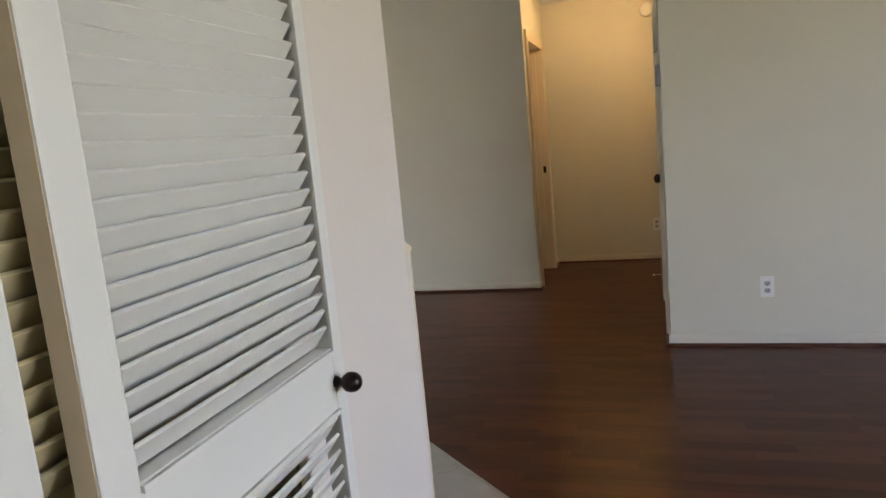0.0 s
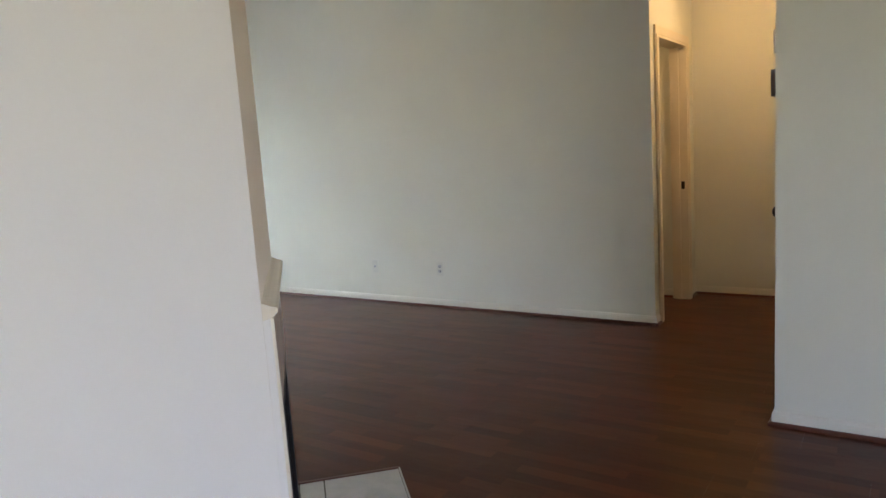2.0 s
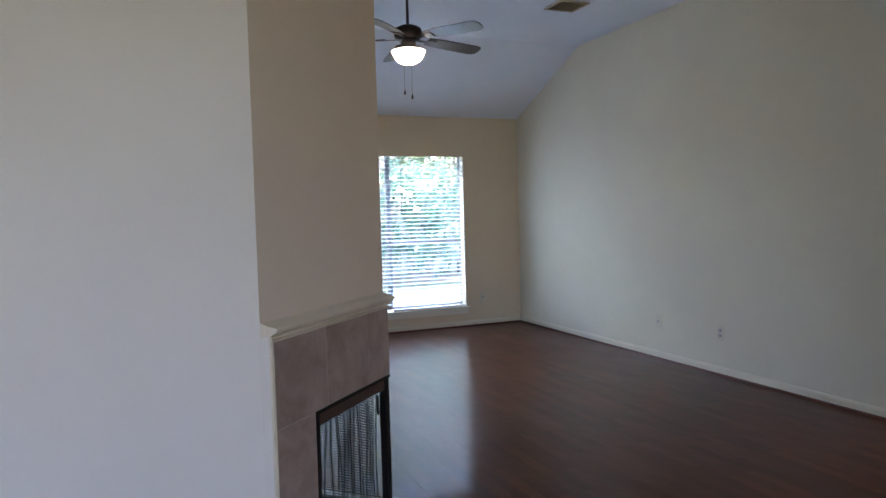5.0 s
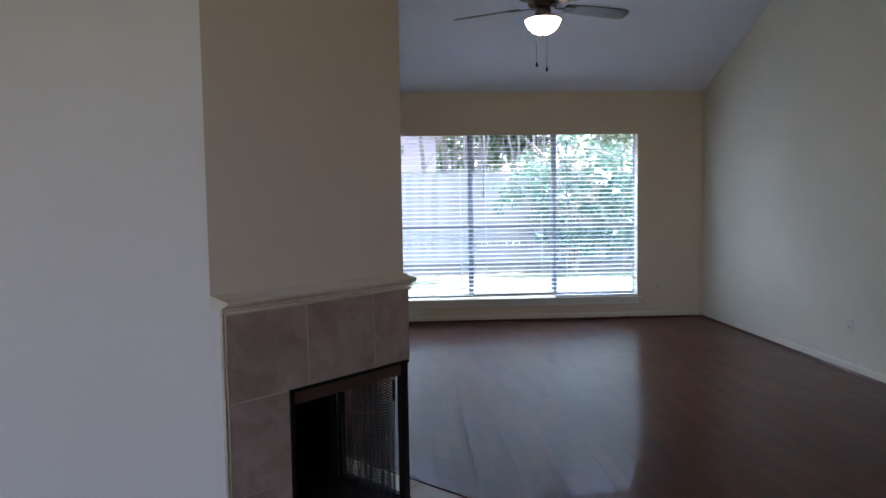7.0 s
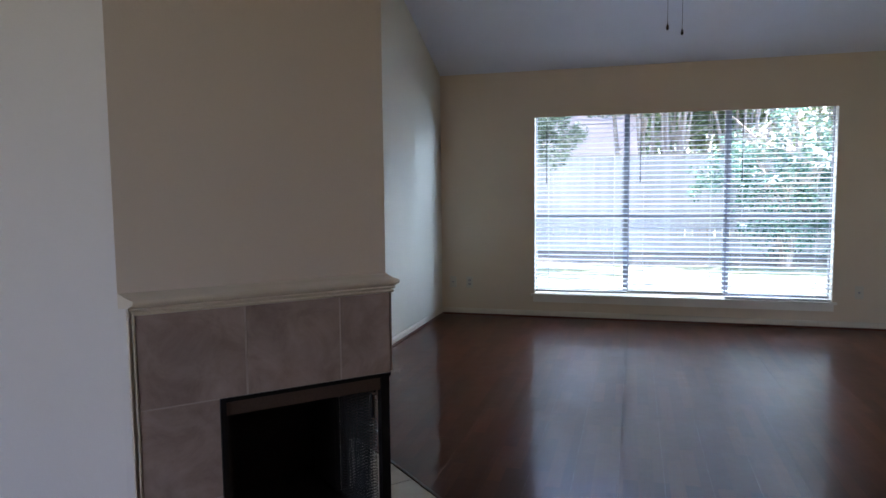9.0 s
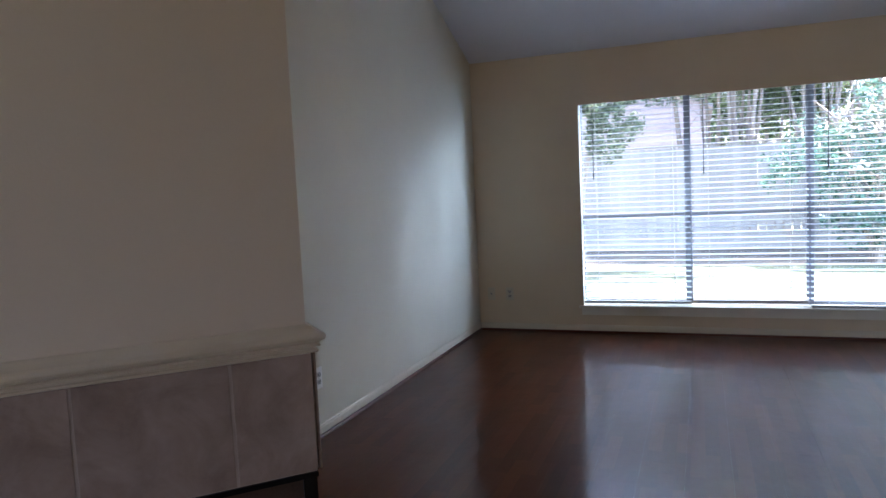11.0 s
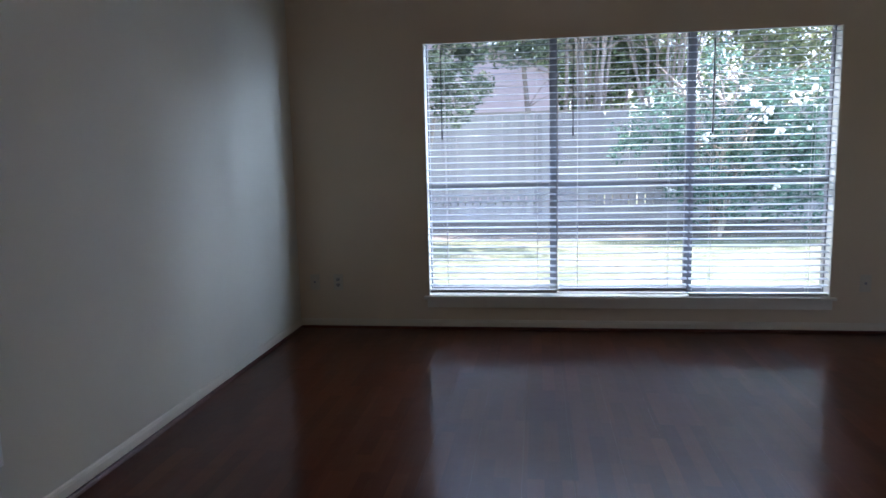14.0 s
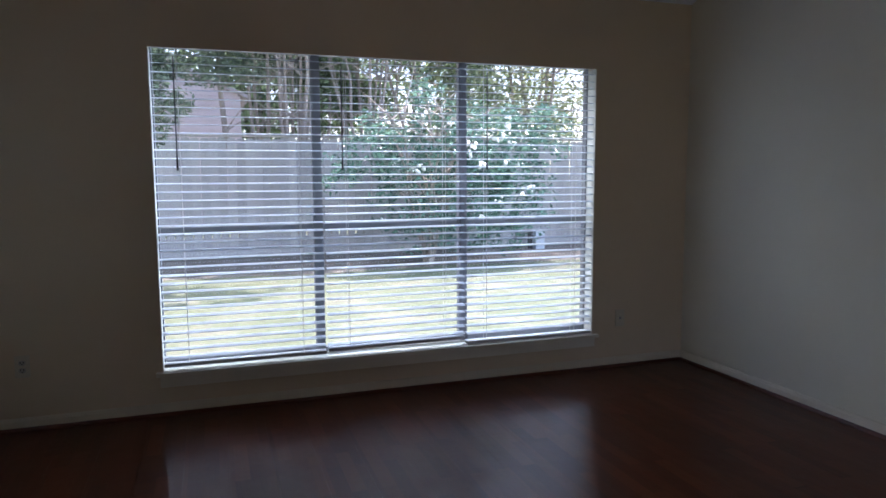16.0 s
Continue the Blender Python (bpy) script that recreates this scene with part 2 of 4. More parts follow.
def lathe(profile, steps=24, place=(0, 0, 0), axis="Z"):
    """A turned shape. Profile: rows of (radius, height)."""
    bm = bmesh.new()
    rings = []
    for r, h in profile:
        ring = []
        for i in range(steps):
            a = 2 * math.pi * i / steps
            c, s = r * math.cos(a), r * math.sin(a)
            p = {"Z": (c, s, h), "Y": (c, -h, s), "X": (h, c, s)}[axis]
            ring.append(bm.verts.new((p[0] + place[0], p[1] + place[1], p[2] + place[2])))
        rings.append(ring)
    for a, b in zip(rings, rings[1:]):
        for i in range(steps):
            j = (i + 1) % steps
            bm.faces.new((a[i], a[j], b[j], b[i]))
    bm.faces.new(rings[0][::-1])
    bm.faces.new(rings[-1])
    return bm


def prism(points, z0, z1):
    bm = bmesh.new()
    lo = [bm.verts.new((x, y, z0)) for x, y in points]
    hi = [bm.verts.new((x, y, z1)) for x, y in points]
    bm.faces.new(lo[::-1])
    bm.faces.new(hi)
    n = len(points)
    for i in range(n):
        bm.faces.new((lo[i], lo[(i + 1) % n], hi[(i + 1) % n], hi[i]))
    return bm


def sweep(profile, path, cuts=None):
    """Sweeps a profile of (out, up) along a level path of (x, y), mitred; out is to the right of the way walked."""
    bm = bmesh.new()
    rings = []
    for i, p in enumerate(path):
        p = Vector((p[0], p[1]))
        a = (p - Vector(path[i - 1])).normalized() if i else None
        b = (Vector(path[i + 1]) - p).normalized() if i < len(path) - 1 else None
        a, b = a or b, b or a
        na, nb = Vector((a.y, -a.x)), Vector((b.y, -b.x))
        m = (na + nb).normalized()
        m = m / max(0.2, m.dot(na))
        if cuts and cuts.get(i):
            c = Vector(cuts[i]).normalized()
            m = c / max(0.2, c.dot(na))
        rings.append([bm.verts.new((p.x + m.x * o, p.y + m.y * o, u)) for o, u in profile])
    n = len(profile)
    for r0, r1 in zip(rings, rings[1:]):
        for j in range(n):
            bm.faces.new((r0[j], r1[j], r1[(j + 1) % n], r0[(j + 1) % n]))
    bm.faces.new(rings[0][::-1])
    bm.faces.new(rings[-1])
    return bm


# ---- plan ----
XR = 4.37            # east wall of the living room
YH, YS = -5.055, -6.04   # north and south sides of the hall
XE = 5.49            # far end of the hall
XB = 2.87            # pier between living room and entry
YW = -5.322          # partition with the folding door
XW, YB = -3.4, -9.2  # west and south closing walls
TOP, EAVE = 2.995, 2.44
KINK = -1.33         # the ceiling is level beyond this line
RECESS = 0.036        # the head of the opening rises behind its edge and hides the blinds' headrails
WX0, WX1, WZ0, WZ1 = 0.960, 3.650, 0.232, 1.986
P0, P1 = Vector((0.613, -5.322)), Vector((1.152, -4.760))     # the chimney breast's front
U = (P1 - P0).normalized()
LEN = (P1 - P0).length


def wall(name, boxes, label, mat=WALL):
    return thing(name, make(boxes), mat, label, "wall", kind="structure")


wall("wall_north", [(-0.15, 0, -0.3, WX0, 0.16, 2.6), (WX1, 0, -0.3, XR + 0.12, 0.16, 2.6),
                    (WX0, 0, -0.3, WX1, 0.16, WZ0 - 0.012), (WX0, 0, WZ1, WX1, 0.007, 2.6), (WX0, 0.007, WZ1 + RECESS, WX1, 0.16, 2.6)],
     "cream painted wall, tinted for floor bounce, with a wide window opening", NORTHWALL)
wall("wall_west", [(-0.15, YW + 0.12, -0.1, 0, 0, 3.15)], "cream painted wall of the living room")
wall("wall_east", [(XR, YH, -0.1, XR + 0.08, 0, 3.15)], "long cream painted wall ending at the hall")
wall("wall_partition", [(XW, YW, -0.1, P0.x, YW + 0.12, 3.15)], "white painted partition beside the fireplace", WHITEWALL)
DX0, DX1, DZ = 4.51, 5.26, 2.03
wall("wall_hall_north", [(XR + 0.08, YH, -0.1, DX0, YH + 0.1, 3.15), (DX1, YH, -0.1, XE, YH + 0.1, 3.15),
                         (DX0, YH, DZ, DX1, YH + 0.1, 3.15)],
     "yellow-lit cream wall of the hall with a doorway")
wall("wall_side_room", [(DX1 + 0.03, YH + 0.1, -0.1, XE, -3.2, 3.15)], "cream painted side wall of the small room")
wall("wall_side_room_end", [(XR + 0.08, -3.2, -0.1, XE, -3.1, 3.15)], "cream painted end wall of the small room")
wall("wall_hall_east", [(XE, YS - 0.2, -0.1, XE + 0.12, -3.1, 3.15)], "cream painted end wall of the hall")
wall("wall_pier", [(XB, YB, -0.1, 3.12, YS, 3.15)], "cream painted pier wall between hall and dining area")
wall("wall_over_door", [(3.12, YS - 0.12, DZ, 3.92, YS, 3.15)], "cream painted wall over the hall doorway")
wall("wall_hall_south", [(3.92, YS - 0.12, -0.1, XE, YS, 3.15)], "cream painted side wall of the hall")
wall("wall_closet", [(3.12, YB, -0.1, 3.24, YS - 0.12, 3.15)], "plain cream wall behind the pier")
wall("wall_west_far", [(XW - 0.12, YB, -0.1, XW, YW + 0.12, 3.15)], "plain cream wall closing the dining area")
wall("wall_south", [(XW, YB - 0.12, -0.1, -1.6, YB, 3.15), (0.8, YB - 0.12, -0.1, XB, YB, 3.15),
                    (-1.6, YB - 0.12, 2.3, 0.8, YB, 3.15), (-1.6, YB - 0.12, -0.1, 0.8, YB, 0.2)],
     "plain cream wall with a patio window")

ceil = bmesh.new()
prof = [(0.16, 2.44 - 0.16 * 0.415), (0, EAVE), (KINK, TOP), (-9.4, TOP), (-9.4, TOP + 0.12), (KINK, TOP + 0.12), (0.16, EAVE + 0.1)]
a = [ceil.verts.new((XW - 0.1, y, z)) for y, z in prof]
b = [ceil.verts.new((XE + 0.1, y, z)) for y, z in prof]
ceil.faces.new(a)
ceil.faces.new(b[::-1])
for i in range(len(prof)):
    j = (i + 1) % len(prof)
    ceil.faces.new((a[i], b[i], b[j], a[j]))
thing("ceiling", ceil, CEIL, "white textured ceiling sloping down to the window wall", "ceiling", kind="structure")
thing("ceiling_hall", make([(XR + 0.08, YS, 2.44, XE, YH, 2.5)]), CEIL, "lower white ceiling over the hall", "ceiling", kind="structure")
thing("lintel_hall", make([(XR, YS - 0.0, 2.44, XR + 0.08, YH, TOP)]), WALL, "cream painted header over the hall opening", "wall", kind="structure")

# chimney breast: a hollow column with a firebox open on two sides
FB0, FBZ0, FBZ1 = 0.248, 0.16, 0.698
SIDE = Vector((-U.y, U.x))          # away from the front, into the breast
Q = P1 + SIDE * 0.80


def at(s, d=0.0):
    """A point on the plan, s along the breast's front and d into it."""
    p = P0 + U * s + SIDE * d
    return (p.x, p.y)


breast = prism([tuple(P0), tuple(P1), tuple(Q), (0.0, Q.y + 0.02), (0.0, YW + 0.12), (P0.x, YW + 0.12)], FBZ1 + 0.012, TOP)
thing("chimney_breast", breast, BREAST, "cream painted diagonal chimney breast over the fireplace", "chimney breast", kind="structure")
thing("chimney_breast_base", prism([at(0), at(FB0 - 0.002), at(FB0 - 0.002, 0.62), (0.0, Q.y), (0.0, YW + 0.12), (P0.x, YW + 0.12)], 0, FBZ1 + 0.011),
      WALL, "cream painted lower body of the chimney breast", "chimney breast", kind="structure")
thing("chimney_breast_foot", prism([at(FB0), at(LEN), at(LEN, 0.62), at(FB0, 0.62)], 0, FBZ0 - 0.03), WALL, "raised masonry foot under the firebox", "chimney breast", kind="structure")
thing("chimney_breast_back", prism([at(FB0 + 0.0, 0.622), at(LEN, 0.622), tuple(Q), (0.0, Q.y + 0.01)], 0, FBZ1 + 0.010), WALL, "cream painted back of the chimney breast", "chimney breast", kind="structure")


# ---- trim ----
BASE = [(0.002, 0.018), (0.011, 0.018), (0.011, 0.050), (0.009, 0.055), (0.008, 0.062), (0.004, 0.068), (0.002, 0.068)]
QUARTER = [(0.002, 0.0), (0.026, 0.0), (0.025, 0.009), (0.020, 0.016), (0.013, 0.0175), (0.002, 0.0175)]


def baseboard(path, label):
    thing("baseboard", sweep(BASE, path), BASEPAINT, label, "baseboard", kind="structure")
    thing("shoe_moulding", sweep(QUARTER, path), SHOE, "dark cherry quarter-round along the floor", "moulding", kind="structure")


BB = "white painted baseboard along the wall foot"
baseboard([(0, Q.y + 0.03), (0, 0), (XR, 0), (XR, YH), (DX0 - 0.062, YH)], BB)
baseboard([(DX1 + 0.062, YH), (XE, YH), (XE, YS), (3.985, YS)], BB)
baseboard([(3.055, YS), (XB, YS), (XB, YB), (XW, YB), (XW, YW), (-1.4, YW)], BB)
baseboard([(DX1 + 0.03, -3.2), (DX1 + 0.03, YH + 0.13)], BB)


def casing(name, x0, x1, z, y, face, label, mat=TRIM):
    """A door's casing and jambs on a wall along x; face: +1 or -1, the side of y on which the casing stands."""
    d = empty(name, ((x0 + x1) / 2, y, 0), label, "door frame", kind="structure")
    cx = (x0 + x1) / 2
    w, t = 0.06, 0.017 * face
    ya, yb = sorted((0.002 * face, t))
    for a0, a1 in ((x0 - w, x0 - 0.0), (x1, x1 + w)):
        bm = make([(a0 - cx, ya, 0, a1 - cx, yb, z)])
        box(bm, a0 - cx + 0.012, min(yb, t) if face > 0 else t - 0.005, 0, a1 - cx - 0.012, t + 0.005 if face > 0 else t, z - 0.0)
        part("side_casing", bm, mat, d)
    part("head_casing", make([(x0 - w - cx, ya, z + 0.001, x1 + w - cx, yb, z + w)]), mat, d, bevel=0.003)
    return d


d1 = casing("door_frame", DX0, DX1, DZ, YH, -1, "cream painted casing round the open hall doorway", HALLTRIM)
cx = (DX0 + DX1) / 2
for x0, x1 in ((DX0, DX0 + 0.018), (DX1 - 0.018, DX1)):
    part("jamb", make([(x0 - cx, -0.016, 0, x1 - cx, 0.115, DZ - 0.019)]), HALLTRIM, d1)
part("jamb", make([(DX0 - cx, -0.016, DZ - 0.018, DX1 - cx, 0.115, DZ)]), HALLTRIM, d1)
part("door_stop", make([(DX1 - 0.03 - cx, 0.045, 0, DX1 - 0.0185 - cx, 0.08, DZ - 0.019)]), HALLTRIM, d1)
part("strike_plate", make([(DX1 - 0.0205 - cx, 0.010, 0.905, DX1 - 0.0182 - cx, 0.036, 0.965)]), BRONZE, d1, "dark bronze strike plate on the jamb", bevel=0.0006)
part("back_casing", make([(DX1 - cx - 0.0, 0.102, 0, DX1 + 0.028 - cx, 0.118, DZ)]), HALLTRIM, d1)

d2 = casing("door_frame", 3.12, 3.92, DZ, YS, 1, "white painted casing round the closed hall door")


def knob(parent, place, outward, mat, r=0.027, name="knob", rose=True):
    """A round door knob with its rose; outward is -1 or 1 along y."""
    prof = [(0.032, 0.0), (0.032, 0.004), (0.026, 0.007), (0.011, 0.009), (0.011, 0.026), (0.018, 0.030),
            (r * 0.93, 0.038), (r, 0.047), (r * 0.96, 0.055), (r * 0.72, 0.064), (r * 0.3, 0.069)]
    if not rose:
        prof = [(0.010, 0.0), (0.009, 0.004), (0.007, 0.007), (0.007, 0.012), (r * 0.7, 0.016), (r * 0.95, 0.022), (r, 0.029),
                (r * 0.93, 0.037), (r * 0.7, 0.043), (r * 0.35, 0.0465)]
    bm = lathe(prof, 28, (0, 0, 0), "Y")
    if outward > 0:
        bmesh.ops.transform(bm, matrix=Matrix.Rotation(math.pi, 4, "Z"), verts=bm.verts[:])
    bmesh.ops.translate(bm, vec=place, verts=bm.verts[:])
    return part(name, bm, mat, parent, "round dark bronze knob", smooth=True)


def panel_door(name, x0, x1, y, label):
    d = empty(name, ((x0 + x1) / 2, y, 0.0), label, "door", kind="structure")
    w = (x1 - x0) / 2 - 0.004
    part("door_leaf", make([(-w, -0.035, 0.012, w, 0, DZ - 0.004)]), DOOR, d, bevel=0.002)
    for z0, z1 in ((0.16, 0.82), (1.02, 1.88)):
        for a, b in ((-w + 0.11, -0.05), (0.05, w - 0.11)):
            fr = make([(a, 0.0005, z0, b, 0.006, z0 + 0.02), (a, 0.0005, z1 - 0.02, b, 0.006, z1),
                       (a, 0.0005, z0 + 0.02, a + 0.02, 0.006, z1 - 0.02), (b - 0.02, 0.0005, z0 + 0.02, b, 0.006, z1 - 0.02)])
            part("panel_moulding", fr, DOOR, d)
    return d


hall_door = panel_door("door_hall", 3.12, 3.92, YS - 0.012, "white painted closed panel door in the hall")
knob(hall_door, (-0.34, 0.0, 0.94), 1, BRONZE, 0.028)

# ---- window ----
window = empty("window", (0, 0, 0), "wide three-unit window in dark bronze aluminium behind blinds", "window", kind="structure")
M1, M2, MZ = 1.845, 2.757, 1.01
bounds = [(WX0 + 0.007, M1 - 0.018), (M1 + 0.018, M2 - 0.018), (M2 + 0.018, WX1 - 0.007)]
FY0, FY1 = 0.10, 0.15
for x0, x1 in bounds:
    bm = make([(x0, FY0, WZ0 + 0.02, x0 + 0.008, FY1, WZ1 + 0.03), (x1 - 0.008, FY0, WZ0 + 0.02, x1, FY1, WZ1 + 0.03),
               (x0 + 0.012, FY0, WZ0 + 0.02, x1 - 0.012, FY1, WZ0 + 0.05), (x0 + 0.012, FY0, WZ1 + 0.016, x1 - 0.012, FY1, WZ1 + 0.03)])
    fr = part("window_frame", bm, FRAME, window, "dark bronze aluminium window frame")
    part("meeting_rail", make([(x0 + 0.013, FY0 + 0.005, MZ - 0.016, x1 - 0.013, FY1 - 0.005, MZ + 0.016)]), FRAME, fr)
    for z0, z1 in ((WZ0 + 0.051, MZ - 0.017), (MZ + 0.017, WZ1 + 0.015)):
        p = part("pane", make([(x0 + 0.013, 0.123, z0, x1 - 0.013, 0.127, z1)]), GLASS, fr, "clear window pane")
        p.visible_shadow = False
for x in (M1, M2):
    part("mullion", make([(x - 0.0175, FY0 - 0.01, WZ0 + 0.02, x + 0.0175, FY1, WZ1 + 0.03)]), FRAME, window, "dark bronze mullion")
part("window_sill", make([(WX0 - 0.03, -0.035, WZ0 - 0.011, WX1 + 0.03, 0.0, WZ0 + 0.008), (WX0 + 0.002, 0.0, WZ0 - 0.011, WX1 - 0.002, 0.155, WZ0 + 0.008)]), TRIM, window, "white painted window sill")
part("apron", make([(WX0 - 0.01, -0.014, WZ0 - 0.075, WX1 + 0.01, -0.002, WZ0 - 0.012)]), TRIM, window, "white painted apron", bevel=0.003)
part("reveal_lining", make([(WX0 + 0.001, 0.002, WZ0 + 0.009, WX0 + 0.006, 0.155, WZ1 - 0.001), (WX1 - 0.006, 0.002, WZ0 + 0.009, WX1 - 0.001, 0.155, WZ1 - 0.001),
                            (WX0 + 0.001, 0.009, WZ1 + 0.031, WX1 - 0.001, 0.155, WZ1 + 0.035)]), TRIM, window, "white painted reveal")


# ---- blinds ----
def blind(x0, x1, bottom, wand_x, tilt, droop):
    """A two-inch horizontal blind: headrail, slats, bottom rail, ladder cords and a tilt wand."""
    b = empty("window_blind", ((x0 + x1) / 2, 0.030, WZ1 - 0.012), "white horizontal slat blind, lowered with open slats", "window blind", "blinds of the wide window")
    w = (x1 - x0) / 2 - 0.004
    part("headrail", make([(-w, -0.020, 0.016, w, 0.022, 0.040)]), RAIL, b, bevel=0.002)
    z = -0.022
    low = bottom - (WZ1 - 0.012)
    rnd = random.Random(int(x0 * 100))
    me = None
    k = 0
    while z > low + 0.035:
        if me is None:
            bm = bmesh.new()
            rows = []
            for i in range(7):
                a = (i / 6 - 0.5)
                rows.append([bm.verts.new((sx * w, a * 0.050, 0.0028 * (1 - (2 * a) ** 2))) for sx in (-1, -0.33, 0.33, 1)])
            lows = [[bm.verts.new((v.co.x, v.co.y, v.co.z - 0.0026)) for v in r] for r in rows]
            for i in range(6):
                for j in range(3):
                    bm.faces.new((rows[i][j], rows[i][j + 1], rows[i + 1][j + 1], rows[i + 1][j]))
                    bm.faces.new((lows[i][j], lows[i + 1][j], lows[i + 1][j + 1], lows[i][j + 1]))
            for r, q in ((rows[0], lows[0]), (rows[-1], lows[-1])):
                for j in range(3):
                    bm.faces.new((r[j], r[j + 1], q[j + 1], q[j]))
            for j in (0, 3):
                for i in range(6):
                    bm.faces.new((rows[i][j], rows[i + 1][j], lows[i + 1][j], lows[i][j]))
            me = finish(bm, "slat", SLAT)
        s = new("slat", me)
        s.parent = b
        s.location = (rnd.uniform(-0.0015, 0.0015), 0, z)
        s.rotation_euler = (radians(tilt + rnd.uniform(-2.5, 2.5)), radians(rnd.uniform(-0.12, 0.12) + droop * (k / 36)), 0)
        z -= 0.0455
        k += 1
    rail = part("bottom_rail", make([(-w, -0.026, -0.009, w, 0.026, 0.010)]), RAIL, b, bevel=0.004)
    rail.location = (0, 0, low + 0.010)
    rail.rotation_euler = (0, radians(droop), 0)
    for x in (-w + 0.13, w - 0.13):
        bm = make([(x - 0.0012, -0.0275, low + 0.02, x + 0.0012, -0.0262, 0.016), (x - 0.0012, 0.0262, low + 0.02, x + 0.0012, 0.0275, 0.016)])
        part("ladder_cord", bm, PLASTIC, b)
    wand = lathe([(0.0045, -0.635), (0.006, -0.63), (0.006, -0.58), (0.0035, -0.57), (0.0035, -0.04)], 8, (wand_x - (x0 + x1) / 2, -0.070, 0))
    part("tilt_wand", wand, WAND, b, "grey plastic tilt wand", smooth=True)
    return b


blind(WX0 + 0.007, 1.866, 0.262, 1.088, 7, 0.0)
blind(1.870, 2.742, 0.275, 1.971, 7, -0.35)
blind(2.746, WX1 - 0.007, 0.243, 2.864, 7, 0.0)


# ---- fireplace surround ----
def frame_matrix():
    """Local x along the front of the breast, local y into it, z up; origin at its left foot."""
    return Matrix(((U.x, SIDE.x, 0, P0.x), (U.y, SIDE.y, 0, P0.y), (0, 0, 1, 0), (0, 0, 0, 1)))


fire = empty("fireplace", (0, 0, 0), "two-sided corner fireplace with mauve tile surround and black firebox", "fireplace")
fire.matrix_world = frame_matrix()
TZ = 0.962
GR = 0.004
part("tile_bed", make([(0.0373, -0.0142, 0, FB0 - 0.001, -0.001, FBZ1), (0.045, -0.0142, FBZ1, LEN + 0.004, -0.001, TZ - 0.0052)]), GROUT, fire, "tan grout bed")
cols = [(0.0335, 0.325), (0.325, 0.614), (0.614, LEN + 0.006)]
for i, (a0, a1) in enumerate(cols):
    part("tile", make([(a0 + GR, -0.016, FBZ1 + GR / 2, a1 - GR / 2, -0.0095, TZ - 0.0055)]), TILE, fire, bevel=0.0015)
for z1 in (FBZ1, FBZ1 - 0.285, FBZ1 - 0.57):
    part("tile", make([(0.0335 + GR, -0.016, max(z1 - 0.285, 0.0) + GR / 2, FB0 - 0.001, -0.0095, z1 - GR / 2)]), TILE, fire, bevel=0.0015)
# tiles of the other open side
part("side_tile_bed", make([(LEN + 0.001, 0.0, FBZ1, LEN + 0.009, 0.80, TZ)]), GROUT, fire)
for k in range(3):
    part("tile", make([(LEN + 0.0085, -0.012 + k * 0.27 + GR / 2, FBZ1 + GR / 2, LEN + 0.015, 0.258 + k * 0.27 - GR / 2, TZ - GR)]), TILE, fire, bevel=0.0015)

# moulding: left leg and mantel with a crown profile that returns round the corner
def upright(points, top):
    """A straight moulding piece standing on the floor."""
    bm = bmesh.new()
    lo = [bm.verts.new((*p, 0)) for p in points]
    hi = [bm.verts.new((*p, top)) for p in points]
    bm.faces.new(lo)
    bm.faces.new(hi[::-1])
    for i in range(len(points)):
        j = (i + 1) % len(points)
        bm.faces.new((lo[i], lo[j], hi[j], hi[i]))
    return bm


def bead(y):
    """A rounded bead's section from its back to its nose."""
    return [(0.0, -0.0005), (0.0, y * 0.75), (0.0018, y * 0.95), (0.004, y), (0.0062, y * 0.95), (0.008, y * 0.75), (0.008, -0.0005)]


part("surround_edge", upright([(0.0, -0.0005), (0.0165, -0.0170), (0.0165, -0.0005)], TZ + 0.016), WHITEWALL, fire, "white painted splayed edge of the surround")
part("surround_bead", upright([(0.0168 + a, b) for a, b in bead(-0.0245)], TZ + 0.016), MANTEL, fire, "cream painted outer bead of the surround")
part("surround_fillet", upright([(0.025, -0.0005), (0.025, -0.012), (0.029, -0.012), (0.029, -0.0005)], TZ + 0.007), MANTEL, fire)
part("surround_bead", upright([(0.0292 + a, b) for a, b in bead(-0.0210)], TZ + 0.003), MANTEL, fire, "cream painted inner bead of the surround")
for name, z, y, x in (("surround_bead", TZ - 0.0050, -0.0210, 0.0372), ("surround_bead", TZ + 0.0078, -0.0245, 0.025)):
    part(name, sweep([(-b, z + a) for a, b in bead(y)], [(x, 0.0), (LEN, 0.0), (LEN, 0.80)]), MANTEL, fire, "cream painted bead under the mantel")
part("surround_fillet", sweep([(0.0005, TZ + 0.0032), (0.012, TZ + 0.0032), (0.012, TZ + 0.0076), (0.0005, TZ + 0.0076)], [(0.030, 0.0), (LEN, 0.0), (LEN, 0.80)]), MANTEL, fire)
CROWN = [(0.0005, 0.9782), (0.0205, 0.9782), (0.026, 0.983),
         (0.0315, 0.986), (0.0345, 0.991), (0.0340, 0.997), (0.030, 1.001), (0.022, 1.004), (0.013, 1.009), (0.006, 1.015), (0.0005, 1.018)]
part("mantel", sweep(CROWN, [(0.0, 0.0), (LEN, 0.0), (LEN, 0.80)], {0: (0.69, -0.72)}), MANTEL, fire, "cream painted crown moulding as a narrow mantel")

